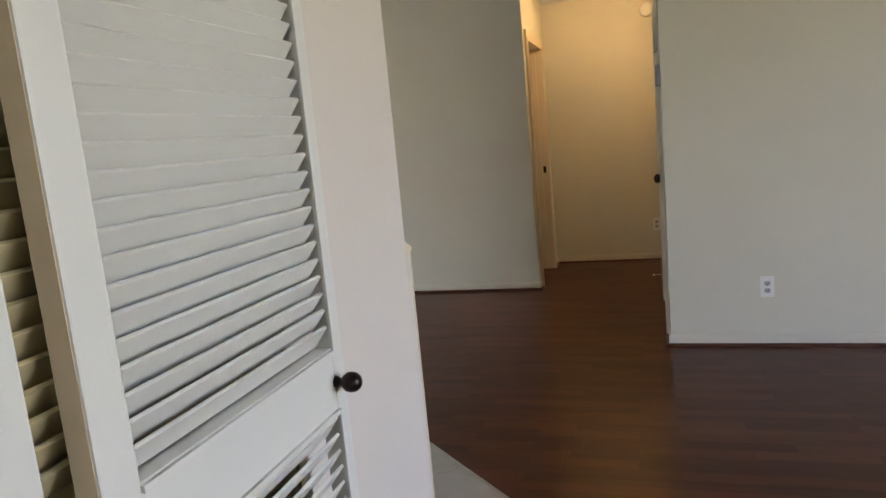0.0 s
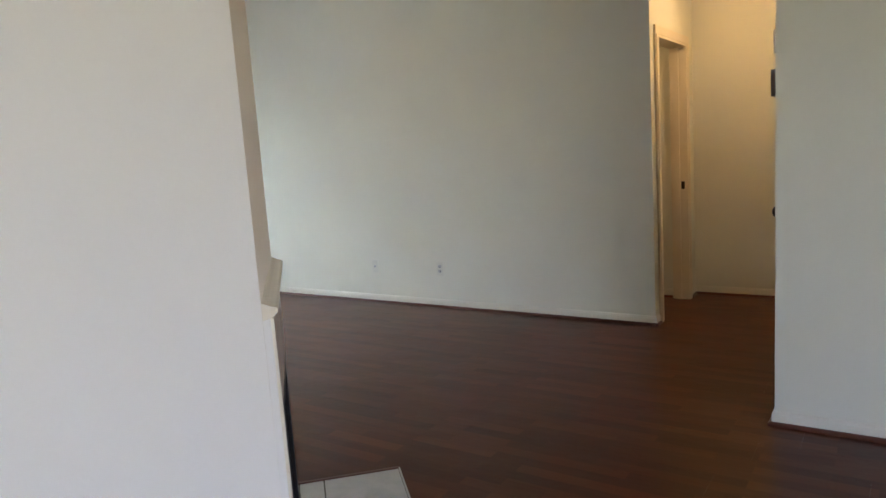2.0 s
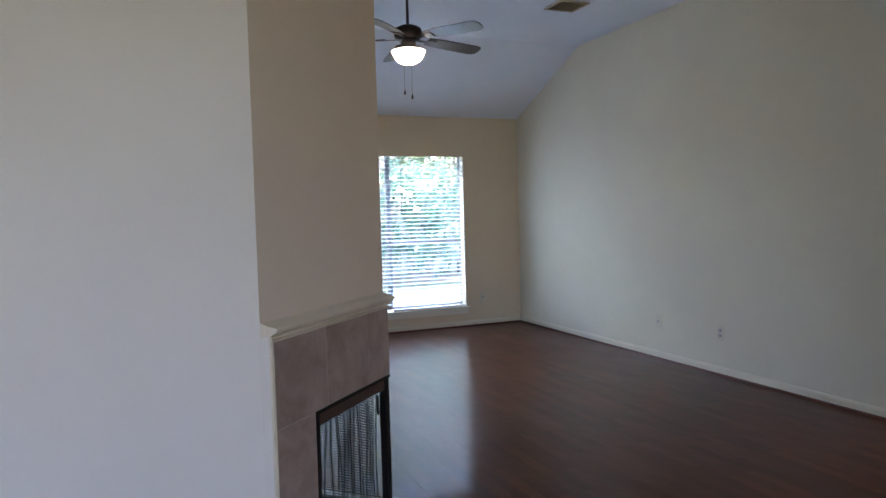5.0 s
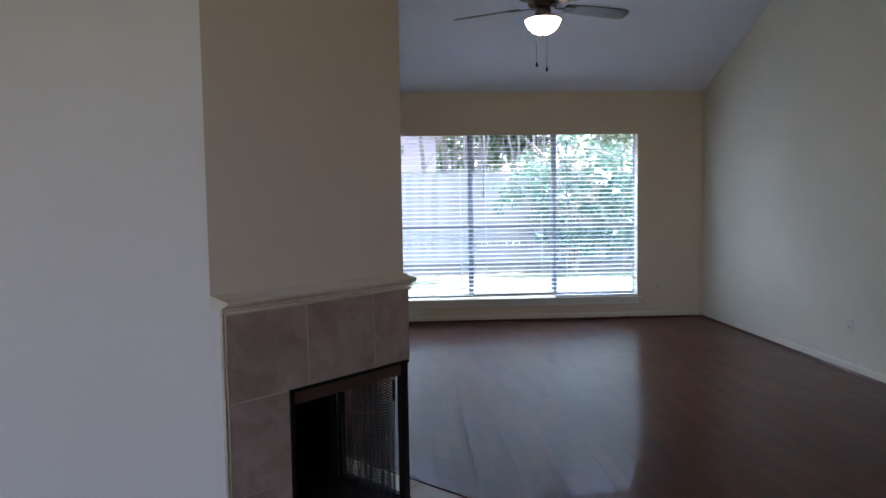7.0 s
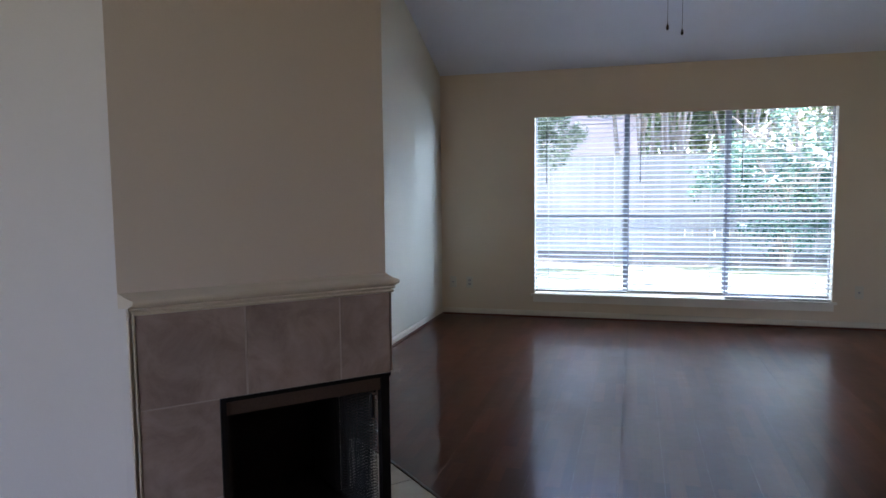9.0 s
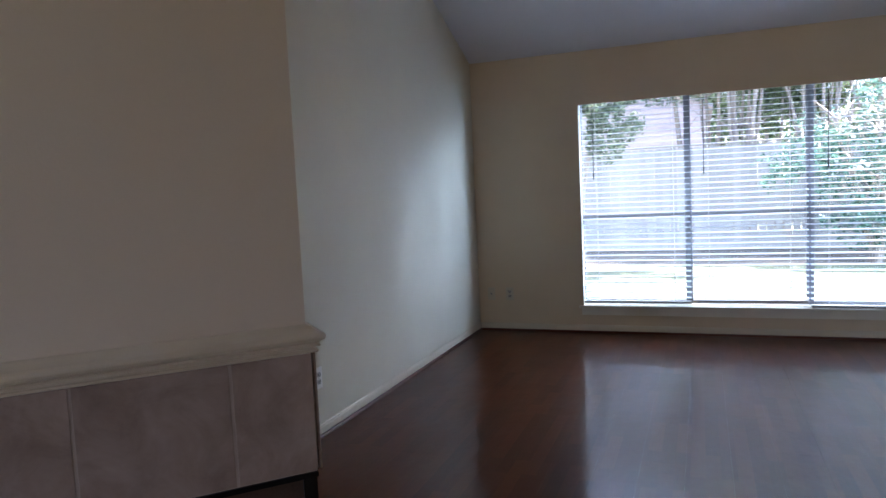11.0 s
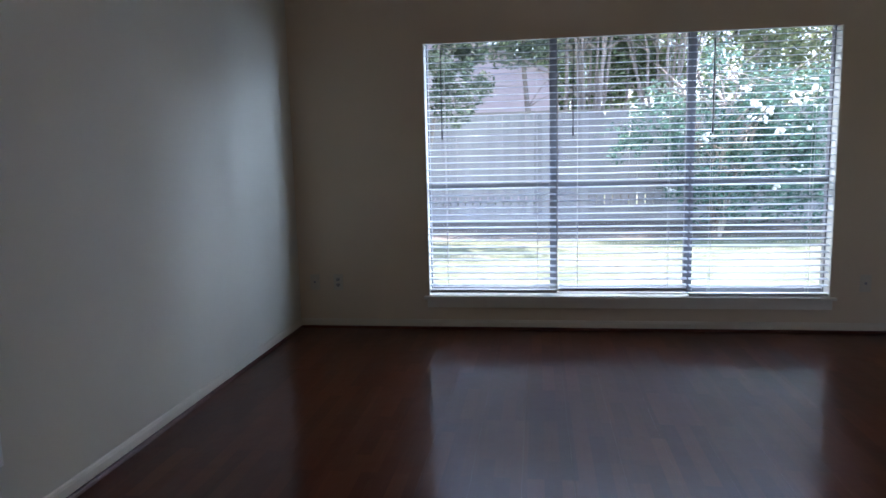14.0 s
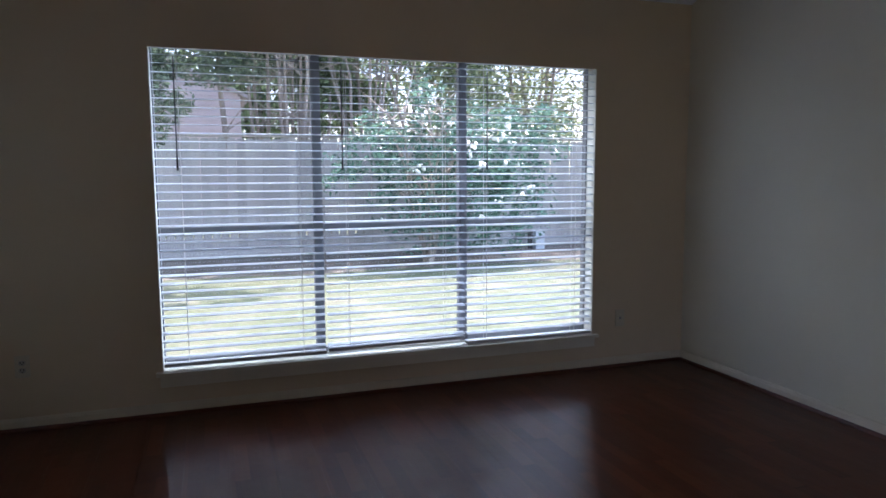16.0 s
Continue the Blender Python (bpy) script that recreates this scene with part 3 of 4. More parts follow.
# firebox
part("firebox_floor", make([(FB0 + 0.02, 0.021, FBZ0 - 0.028, LEN - 0.021, 0.618, FBZ0)]), SOOT, fire, "sooty black brick floor")
part("firebox_cheek", make([(FB0 + 0.0175, 0.021, FBZ0 + 0.001, FB0 + 0.035, 0.599, FBZ1 - 0.009)]), SOOT, fire, "sooty black side lining")
part("firebox_back", make([(FB0 + 0.02, 0.600, FBZ0 + 0.001, LEN - 0.04, 0.618, FBZ1 - 0.009)]), SOOT, fire, "sooty black back lining")
part("firebox_cheek", make([(LEN - 0.04, 0.372, FBZ0 + 0.001, LEN - 0.021, 0.618, FBZ1 - 0.009)]), SOOT, fire)
part("side_wall", make([(LEN - 0.0205, 0.372, 0.0, LEN, 0.62, FBZ1 - 0.001)]), WALL, fire, "cream painted side wall")
part("firebox_hood", make([(FB0 + 0.02, 0.002, FBZ1 - 0.008, LEN - 0.004, 0.618, FBZ1 + 0.004)]), BLACK, fire, "black steel hood")
part("face_frame", make([(FB0 + 0.001, -0.018, FBZ0 - 0.10, FB0 + 0.016, 0.02, FBZ1 - 0.012), (FB0 + 0.001, -0.018, FBZ1 - 0.012, LEN + 0.004, 0.0, FBZ1 - 0.001),
                         (FB0 + 0.016, -0.018, FBZ0 - 0.10, LEN + 0.004, 0.02, FBZ0 + 0.012)]), BLACK, fire, "black steel face frame")
part("lintel_strip", make([(FB0 + 0.018, -0.006, FBZ1 - 0.055, LEN - 0.002, 0.004, FBZ1 - 0.014)]), plain("warm_steel", (0.10, 0.065, 0.05), 0.4, 0.5), fire, "dull brown steel lintel strip")
part("corner_post", make([(LEN - 0.028, -0.012, FBZ0 - 0.10, LEN + 0.002, 0.016, FBZ1 - 0.014)]), BLACK, fire, "black steel corner post", bevel=0.002)
part("side_frame", make([(LEN - 0.02, 0.0165, FBZ1 - 0.05, LEN + 0.003, 0.37, FBZ1 - 0.012), (LEN - 0.02, 0.0165, FBZ0 - 0.10, LEN + 0.003, 0.37, FBZ0 + 0.02),
                         (LEN - 0.02, 0.35, FBZ0 + 0.02, LEN + 0.003, 0.37, FBZ1 - 0.05)]), BLACK, fire, "black steel frame of the open side")
curtain_rod = lathe([(0.004, 0.0), (0.004, 0.34)], 10, (0, 0, 0), "Z")
bmesh.ops.transform(curtain_rod, matrix=Matrix.Translation((LEN - 0.035, 0.02, FBZ1 - 0.065)) @ Matrix.Rotation(-math.pi / 2, 4, "X"), verts=curtain_rod.verts[:])
part("curtain_rod", curtain_rod, BLACK, fire, smooth=True)


def mesh_curtain(x, y0, y1, z0, z1):
    """A gathered curtain of wire mesh: wavy crossing wires."""
    bm = bmesh.new()

    def wire(a, b, w=0.0012):
        d = Vector(b) - Vector(a)
        n = Vector((0, d.z, -d.y)).normalized() * w
        q = [bm.verts.new(Vector(p) + s * n) for p, s in ((a, 1), (a, -1), (b, -1), (b, 1))]
        bm.faces.new(q)
    step = 0.0052
    cols = int((y1 - y0) / step)
    rows_ = int((z1 - z0) / step)

    def pt(i, j):
        y = y0 + i * step
        return (x + 0.015 * math.sin(y * 190 + 0.6 * math.sin(j * 0.03)) + 0.004 * math.sin(j * 0.05 + y * 40), y + 0.006 * math.sin(j * 0.045 + i * 0.3), z0 + j * step)
    for i in range(cols):
        for j in range(rows_):
            if (i + j) % 2:
                wire(pt(i, j), pt(i + 1, j + 1))
            else:
                wire(pt(i + 1, j), pt(i, j + 1))
    return bm


part("mesh_curtain", mesh_curtain(LEN - 0.035, 0.02, 0.345, FBZ0 + 0.015, FBZ1 - 0.07), WIRE, fire, "drawn-back steel mesh curtain")
part("mesh_curtain", mesh_curtain(LEN - 0.058, 0.03, 0.20, FBZ0 + 0.015, FBZ1 - 0.07), WIRE, fire, "second fold of the steel mesh curtain")
part("curtain_pull", lathe([(0.003, 0.0), (0.006, 0.01), (0.006, 0.07), (0.003, 0.08)], 8, (LEN - 0.05, 0.012, FBZ1 - 0.15)), BLACK, fire, smooth=True)

# hearth
HW = 0.418
hearth = empty("hearth", (0, 0, 0), "flush beige tile hearth with dark grout before the fireplace", "hearth", kind="structure")
hearth.matrix_world = frame_matrix()
part("hearth_bed", make([(-0.02, -HW, -0.02, LEN + HW, -0.002, 0.004), (LEN + 0.002, -0.002, -0.02, LEN + HW, 1.25, 0.004)]), GROUT_DARK, hearth)


def hearth_tile(x0, y0, x1, y1):
    part("tile", make([(x0 + 0.003, y0 + 0.003, 0.002, x1 - 0.003, y1 - 0.003, 0.0075)]), HEARTH, hearth, bevel=0.001)


P = 0.315
x = LEN + HW
while x > -0.02:
    xa = max(x - P, -0.02)
    for y0, y1 in ((-HW, -HW + P), (-HW + P, -0.002)):
        hearth_tile(xa, y0, x, y1)
    x -= P
y = -0.002
while y < 1.25:
    for x0, x1 in ((LEN + 0.002, LEN + HW - P), (LEN + HW - P, LEN + HW)):
        hearth_tile(x0, y, x1, min(y + P, 1.25))
    y += P
part("edge_strip", make([(-0.02, -HW - 0.006, 0.0, LEN + HW + 0.006, -HW - 0.0005, 0.010)]), HEARTH, hearth, "pale tile edging")
part("edge_strip", make([(LEN + HW + 0.0005, -HW, 0.0, LEN + HW + 0.014, 1.25, 0.011)]), SHOE, hearth, "dark transition strip")


# ---- folding louvre door ----
def louvre_leaf(name, x0, x1, y, parent, with_knob, paint):
    """One leaf: stiles, rails, beads and slanted slats; y is its front."""
    t = 0.033
    leaf = part(name, make([(x0, 0, 0.02, x0 + 0.052, t, 2.0)]), DOOR, parent, bevel=0.003)
    leaf.name = name
    leaf.location = (0, y, 0)
    part("edge", make([(x0 - 0.0012, 0.003, 0.022, x0 - 0.0001, t - 0.003, 1.998)]), EDGE, leaf, "bare tan edge of the leaf")
    part("stile", make([(x1 - 0.036, 0, 0.02, x1, t, 2.0)]), DOOR, leaf, bevel=0.003)
    a0, a1 = x0 + 0.052, x1 - 0.036
    for z0, z1 in ((0.02, 0.16), (0.835, 0.952), (1.90, 2.0)):
        part("rail", make([(a0, 0.001, z0, a1, t - 0.001, z1)]), paint, leaf)
    for z0, z1 in ((0.16, 0.835), (0.952, 1.90)):
        for b in ((a1 - 0.005, -0.0055, z0 - 0.009, a1 + 0.004, 0.0005, z1 + 0.009),
                  (a0 - 0.002, -0.0055, z0 - 0.011, a1 - 0.0052, 0.0005, z0 - 0.002),
                  (a0 - 0.002, -0.0055, z1 + 0.002, a1 - 0.0052, 0.0005, z1 + 0.011)):
            part("bead", make([b]), paint, leaf, bevel=0.0018)
        z = z0 + 0.022
        me = None
        while z < z1 - 0.012:
            if me is None:
                bm = make([(a0 + 0.0005, -0.0212, -0.0029, a1 - 0.0065, 0.0212, 0.0029)])
                me = finish(bm, "slat", paint, bevel=0.0012)
            s = new("slat", me)
            s.parent = leaf
            s.location = (0, t / 2 - 0.001, z)
            s.rotation_euler = (radians(-53), 0, 0)
            z += 0.0287
    if with_knob:
        knob(leaf, (x1 - 0.036, 0.0, 0.892), -1, BRONZE, 0.0175, rose=False)
    return leaf


bifold = empty("folding_door", (0, 0, 0), "white louvred folding door folded back against the wall", "door", kind="structure")
louvre_leaf("leaf", -0.620, -0.075, -5.445, bifold, True, DOOR)
# rear leaf: the gap's shade is in its slat paint
louvre_leaf("leaf", -0.690, -0.145, -5.395, bifold, False, SHADEDCREAM)


# ---- electrical plates ----
def outlet(place, turn, label, kind="outlet", plate=PLASTIC):
    """A duplex outlet plate; local y points out of the wall."""
    o = empty("wall_outlet" if kind == "outlet" else "wall_plate", place, label, "wall outlet" if kind == "outlet" else "wall plate", "outlets of the rooms")
    o.rotation_euler = (0, 0, radians(turn))
    part("plate", make([(-0.035, 0.001, -0.058, 0.035, 0.006, 0.058)]), plate, o, bevel=0.002)
    if kind == "outlet":
        for z in (-0.020, 0.020):
            bm = lathe([(0.0165, 0.0), (0.0165, 0.0035)], 20, (0, 0.0062, z), "Y")
            for v in bm.verts:
                v.co.y = 0.0124 - v.co.y
                v.co.z = z + max(-0.0125, min(0.0125, v.co.z - z))
            s = part("socket", bm, SOCKET, o)
            part("slot", make([(-0.0085, 0.0098, z - 0.003, -0.005, 0.0104, z + 0.008), (0.005, 0.0098, z - 0.002, 0.0085, 0.0104, z + 0.008),
                               (-0.003, 0.0098, z - 0.0105, 0.003, 0.0104, z - 0.005)]), DARK, s, "dark contact slots")
    else:
        part("jack", make([(-0.008, 0.006, -0.008, 0.008, 0.010, 0.008)]), GREY, o, bevel=0.001)
    part("screw", lathe([(0.003, 0), (0.003, 0.0012)], 10, (0, 0.0062, 0), "Z"), STEEL, o)
    return o


outlet((XR, -3.216, 0.335), 90, "cream duplex outlet low on the long cream wall", plate=ALMOND)
outlet((XR, -2.497, 0.33), 90, "cream cable jack plate low on the long wall", "jack", ALMOND)
outlet((XB, -6.548, 0.335), 90, "white duplex outlet on the pier wall")
outlet((0, -2.878, 0.322), -90, "white duplex outlet beside the cleanout door")
outlet((0.295, 0, 0.338), 180, "cream duplex outlet under the window's side", plate=ALMOND)
outlet((0.12, 0, 0.338), 180, "cream cable jack plate near the room corner", "jack", ALMOND)
outlet((XE, -6.0, 0.34), 90, "white duplex outlet at the end of the hall")
outlet((3.86, 0, 0.335), 180, "cream blank cable plate beside the window", "jack", ALMOND)

# thermostat, alarm plate and chime round the pier's corner
th = thing("thermostat", make([(2.93, YS + 0.001, 1.47, 3.0, YS + 0.028, 1.585)]), GREY, "grey wall thermostat beside the hall door", "thermostat", bevel=0.003)
thing("door_chime", make([(3.01, YS + 0.001, 1.66, 3.045, YS + 0.03, 1.76)]), PLASTIC, "small white box high on the hall wall", "door chime", bevel=0.003)
sm = lathe([(0.062, 0.0), (0.062, 0.018), (0.054, 0.032), (0.030, 0.036)], 28, (XE, -6.0 + 0.012, 2.262), "X")
for v in sm.verts:
    v.co.x = 2 * XE - v.co.x - 0.001
thing("smoke_alarm", sm, PLASTIC, "round white smoke alarm high on the hall's end wall", "smoke alarm", smooth=False)
stop = empty("door_stop", (4.56, YS + 0.014, 0.055), "spring door stop on the hall baseboard", "door stop")
part("spring", lathe([(0.004 + 0.0012 * (i % 2), i * 0.0022) for i in range(30)], 10, (0, 0, 0), "Y"), STEEL, stop).rotation_euler = (0, 0, math.pi)
part("rubber_tip", lathe([(0.007, 0.064), (0.007, 0.076), (0.004, 0.078)], 12, (0, 0, 0), "Y"), PLASTIC, stop).rotation_euler = (0, 0, math.pi)


# ---- cleanout door on the west wall ----
clean = empty("cleanout_door", (0, -3.195, 0.407), "small cream moulded cleanout door with a knob on the wall", "access door")
part("back_board", make([(0.001, -0.158, -0.138, 0.034, 0.110, 0.130)]), WALL, clean, "cream plastered raised board", bevel=0.010)
part("box_frame", make([(0.0345, -0.122, -0.074, 0.068, -0.096, 0.090), (0.0345, 0.034, -0.074, 0.068, 0.060, 0.090),
                        (0.0345, -0.0958, -0.074, 0.068, 0.0338, -0.048), (0.0345, -0.0958, 0.064, 0.068, 0.0338, 0.090)]), BASEPAINT, clean, bevel=0.004)
for y0, y1, z0, z1, o in ((-0.118, 0.056, -0.070, 0.086, 0.076), (-0.107, 0.045, -0.059, 0.075, 0.072)):
    w = 0.0095
    part("frame_moulding", make([(0.0685, y0, z0, o, y0 + w, z1), (0.0685, y1 - w, z0, o, y1, z1), (0.0685, y0 + w, z0, o, y1 - w, z0 + w), (0.0685, y0 + w, z1 - w, o, y1 - w, z1)]), BASEPAINT, clean, bevel=0.0025)
part("panel", make([(0.0345, -0.0955, -0.0475, 0.054, 0.0335, 0.0635)]), BASEPAINT, clean, bevel=0.001)
part("panel_moulding", make([(0.0542, -0.0955, -0.0475, 0.060, -0.087, 0.0635), (0.0542, 0.025, -0.0475, 0.060, 0.0335, 0.0635),
                             (0.0542, -0.087, -0.0475, 0.060, 0.025, -0.039), (0.0542, -0.087, 0.055, 0.060, 0.025, 0.0635)]), BASEPAINT, clean, bevel=0.0015)
part("knob", lathe([(0.005, 0.0), (0.005, 0.010), (0.010, 0.015), (0.0115, 0.021), (0.007, 0.027)], 18, (0.054, -0.066, -0.004), "X"), PLASTIC, clean, "small white round knob", smooth=True)

# ---- ceiling vent ----
vent = empty("ceiling_vent", (3.51, -2.45, TOP), "tan enamel air register set in the ceiling", "ceiling vent")
part("frame", make([(-0.14, -0.13, -0.008, 0.14, -0.105, -0.001), (-0.14, 0.105, -0.008, 0.14, 0.13, -0.001), (-0.14, -0.105, -0.008, -0.115, 0.105, -0.001), (0.115, -0.105, -0.008, 0.14, 0.105, -0.001)]), VENT, vent)
part("backing", make([(-0.115, -0.105, -0.002, 0.115, 0.105, -0.0008)]), DARK, vent)
lm = finish(make([(-0.114, -0.007, -0.001, 0.114, 0.007, 0.001)]), "slat", VENT)
for k in range(11):
    s = new("slat", lm)
    s.parent = vent
    s.location = (0, -0.095 + k * 0.019, -0.007)
    s.rotation_euler = (radians(35), 0, 0)


# ---- ceiling fan ----
FX, FY, FZ = 2.15, -2.38, 2.665
fan = empty("ceiling_fan", (FX, FY, FZ), "dark five-blade ceiling fan with a lit frosted bowl", "ceiling fan")
part("canopy", lathe([(0.02, 0.275), (0.045, 0.285), (0.065, 0.33), (0.068, TOP - FZ - 0.001)], 28), BRONZE, fan, smooth=True)
part("downrod", lathe([(0.011, 0.05), (0.011, 0.28)], 14), BRONZE, fan, smooth=True)
part("motor_housing", lathe([(0.045, -0.035), (0.085, -0.03), (0.105, -0.005), (0.108, 0.03), (0.10, 0.055), (0.06, 0.075), (0.02, 0.085)], 32), BRONZE, fan, smooth=True)
part("switch_housing", lathe([(0.045, -0.095), (0.055, -0.09), (0.058, -0.05), (0.05, -0.036)], 28), FIXT, fan, smooth=True)
part("shade_ring", lathe([(0.11, -0.112), (0.118, -0.108), (0.118, -0.098), (0.06, -0.092)], 32), BRONZE, fan, smooth=True)
bowl = part("shade", lathe([(0.012, -0.212), (0.045, -0.207), (0.08, -0.19), (0.108, -0.160), (0.122, -0.130), (0.128, -0.112), (0.118, -0.108)], 36), SHADE, fan, "glowing frosted glass bowl", smooth=True)
bowl.visible_shadow = False
part("finial", lathe([(0.003, -0.226), (0.008, -0.220), (0.008, -0.213), (0.004, -0.211)], 14), BRONZE, fan, smooth=True)
for x, l in ((-0.025, 0.42), (0.015, 0.437)):
    c = part("pull_chain", lathe([(0.0012, -l), (0.0012, -0.08)], 6, (x * 2.2, x * 2, 0)), BRONZE, fan)
    part("fob", lathe([(0.004, -l - 0.028), (0.009, -l - 0.018), (0.006, -l), (0.002, -l + 0.01)], 12, (x * 2.2, x * 2, 0)), BRONZE, c, smooth=True)


def blade_mesh():
    bm = bmesh.new()
    outline = [(0.17, -0.050), (0.30, -0.064), (0.60, -0.070), (0.645, -0.060), (0.662, -0.035), (0.665, 0.0), (0.662, 0.035), (0.645, 0.060), (0.60, 0.070), (0.30, 0.064), (0.17, 0.050)]
    lo = [bm.verts.new((x, y, -0.003)) for x, y in outline]
    hi = [bm.verts.new((x, y, 0.003)) for x, y in outline]
    bm.faces.new(lo[::-1])
    bm.faces.new(hi)
    for i in range(len(outline)):
        j = (i + 1) % len(outline)
        bm.faces.new((lo[i], lo[j], hi[j], hi[i]))
    return finish(bm, "blade", BLADE, bevel=0.001)


blade_shape = blade_mesh()
bracket_me = finish(make([(0.07, -0.012, -0.012, 0.17, 0.012, -0.006), (0.16, -0.035, -0.010, 0.24, 0.035, -0.0045)]), "blade_bracket", BRONZE, bevel=0.002)
for k in range(5):
    ang = radians(12 + 72 * k)
    bl = new("blade", blade_shape)
    bl.parent = fan
    bl.matrix_basis = Matrix.Rotation(ang, 4, "Z") @ Matrix.Translation((0, 0, -0.012)) @ Matrix.Rotation(radians(2.2), 4, "Y") @ Matrix.Rotation(radians(-13), 4, "X")
    br = new("blade_bracket", bracket_me)
    br.parent = bl

# hall ceiling lamp
hl = empty("ceiling_lamp", (4.66, -5.65, 2.44), "small frosted dome lamp lighting the hall warmly", "ceiling lamp")
part("base", lathe([(0.09, -0.015), (0.10, -0.001)], 24), FIXT, hl)
dome = part("shade", lathe([(0.02, -0.10), (0.06, -0.09), (0.085, -0.06), (0.09, -0.02), (0.088, -0.0155)], 24), SHADE, hl, "glowing frosted dome", smooth=True)
dome.visible_shadow = False

# ---- outdoors ----
def grass_material():
    m, nt, b = material("lawn")
    v = coords(nt)
    n = node(nt, "ShaderNodeTexNoise", Scale=1.2, Detail=8.0, Roughness=0.7)
    nt.links.new(v, n.inputs[0])
    nt.links.new(ramp(nt, n.outputs[0], [(0.3, (0.068, 0.09, 0.046)), (0.5, (0.105, 0.128, 0.07)), (0.58, (0.135, 0.145, 0.095)), (0.75, (0.185, 0.178, 0.125))]), b.inputs["Base Color"])
    f = node(nt, "ShaderNodeTexNoise", Scale=60.0, Detail=4.0)
    nt.links.new(v, f.inputs[0])
    bump(nt, f.outputs[0], b, 0.8, 0.03)
    b.inputs["Roughness"].default_value = 0.9
    return m


GZ = -0.13
GRASS = grass_material()
ground = bmesh.new()
for quad in (((-300, 0.2), (300, 0.2), (300, 600), (-300, 600)), ((-300, -300), (300, -300), (300, 0.2), (-300, 0.2))):
    ground.faces.new([ground.verts.new((x, y, GZ)) for x, y in quad])
thing("ground", ground, GRASS, "sunlit back lawn reaching away from the house", "ground", kind="structure")
thing("roof_outside", make([(-4, 0.161, 2.33, 6.0, 0.85, 2.42)]), FRAME, "brown eave over the window outside", "roof", kind="structure")
thing("house_shell", make([(-4, 0.161, GZ, -0.0, 0.26, 2.33), (5.0, 0.161, GZ, 6.0, 0.26, 2.33)]), plain("brick_wash", (0.3, 0.2, 0.16), 0.9), "brick outer wall beside the window", "wall", kind="structure")

FENCE_Y, FENCE_TOP = 7.7, 1.93


def wood_fence_material():
    m, nt, b = material("weathered_cedar")
    v = coords(nt, (14, 1, 1.2))
    oi = nt.nodes.new("ShaderNodeObjectInfo")
    n = node(nt, "ShaderNodeTexNoise", Scale=3.0, Detail=6.0, Roughness=0.7)
    nt.links.new(v, n.inputs[0])
    ad = nt.nodes.new("ShaderNodeMath")
    ad.operation = "MULTIPLY_ADD"
    ad.inputs[1].default_value = 0.35
    nt.links.new(oi.outputs["Random"], ad.inputs[0])
    nt.links.new(n.outputs[0], ad.inputs[2])
    nt.links.new(ramp(nt, ad.outputs[0], [(0.3, (0.28, 0.275, 0.262)), (0.9, (0.48, 0.47, 0.445))]), b.inputs["Base Color"])
    bump(nt, n.outputs[0], b, 0.4, 0.003)
    b.inputs["Roughness"].default_value = 0.9
    return m


CEDAR = wood_fence_material()
BOARDCAP = painted("pale_treated_board", (0.36, 0.33, 0.27), 0.9, 0.15, 40, 0.3, 0.001, 4)
fence = empty("fence", (0, FENCE_Y, GZ), "weathered grey wooden privacy fence behind the lawn", "fence")
for k in range(3):
    part("rail", make([(-12, 0.0, 0.28 + k * 0.72, 14, 0.038, 0.37 + k * 0.72)]), CEDAR, fence)
frnd = random.Random(5)


def picket_mesh(g, notch):
    """A dog-eared board whose worn edges leave a slit above the lower rail."""
    w, top = 0.069 - g, FENCE_TOP - GZ
    half = [(w, 0.03 + 0.14), (w, 0.45), (w - notch, 0.47), (w - notch, 0.60), (w, 0.62), (w, top - 0.03), (w - 0.025, top)]
    outline = half + [(-x, z) for x, z in half[::-1]]
    bm = bmesh.new()
    front = [bm.verts.new((x, -0.018, z)) for x, z in outline]
    back = [bm.verts.new((x, -0.001, z)) for x, z in outline]
    bm.faces.new(front)
    bm.faces.new(back[::-1])
    for i in range(len(outline)):
        j = (i + 1) % len(outline)
        bm.faces.new((front[i], back[i], back[j], front[j]))
    return finish(bm, "picket", CEDAR)


pickets = [picket_mesh(g, 0.0) for g in (0.0, 0.0006, 0.0014)]
slit_pickets = [picket_mesh(g, n) for g, n in ((0.0, 0.010), (0.0006, 0.012))]
part("kick_board", make([(-12, -0.03, 0.10, 14, -0.0185, 0.24)]), CEDAR, fence)
part("cap_board", make([(-12, -0.045, FENCE_TOP - GZ + 0.014, 14, 0.05, FENCE_TOP - GZ + 0.045)]), BOARDCAP, fence, "tan cap board")
x = -6.0
while x < 10.0:
    worn = x < 1.75 or 2.5 < x < 3.7
    o = new("picket", frnd.choice(slit_pickets if worn else pickets))
    o.parent = fence
    o.location = (x, frnd.uniform(-0.004, 0.0), frnd.uniform(-0.02, 0.012))
    o.rotation_euler = (0, radians(frnd.uniform(-0.5, 0.5)), 0)
    x += frnd.choice((0.1375, 0.138, 0.138, 0.1385, 0.139)) + (0.011 if 3.1 < x < 3.75 and frnd.random() < 0.6 else 0.0)


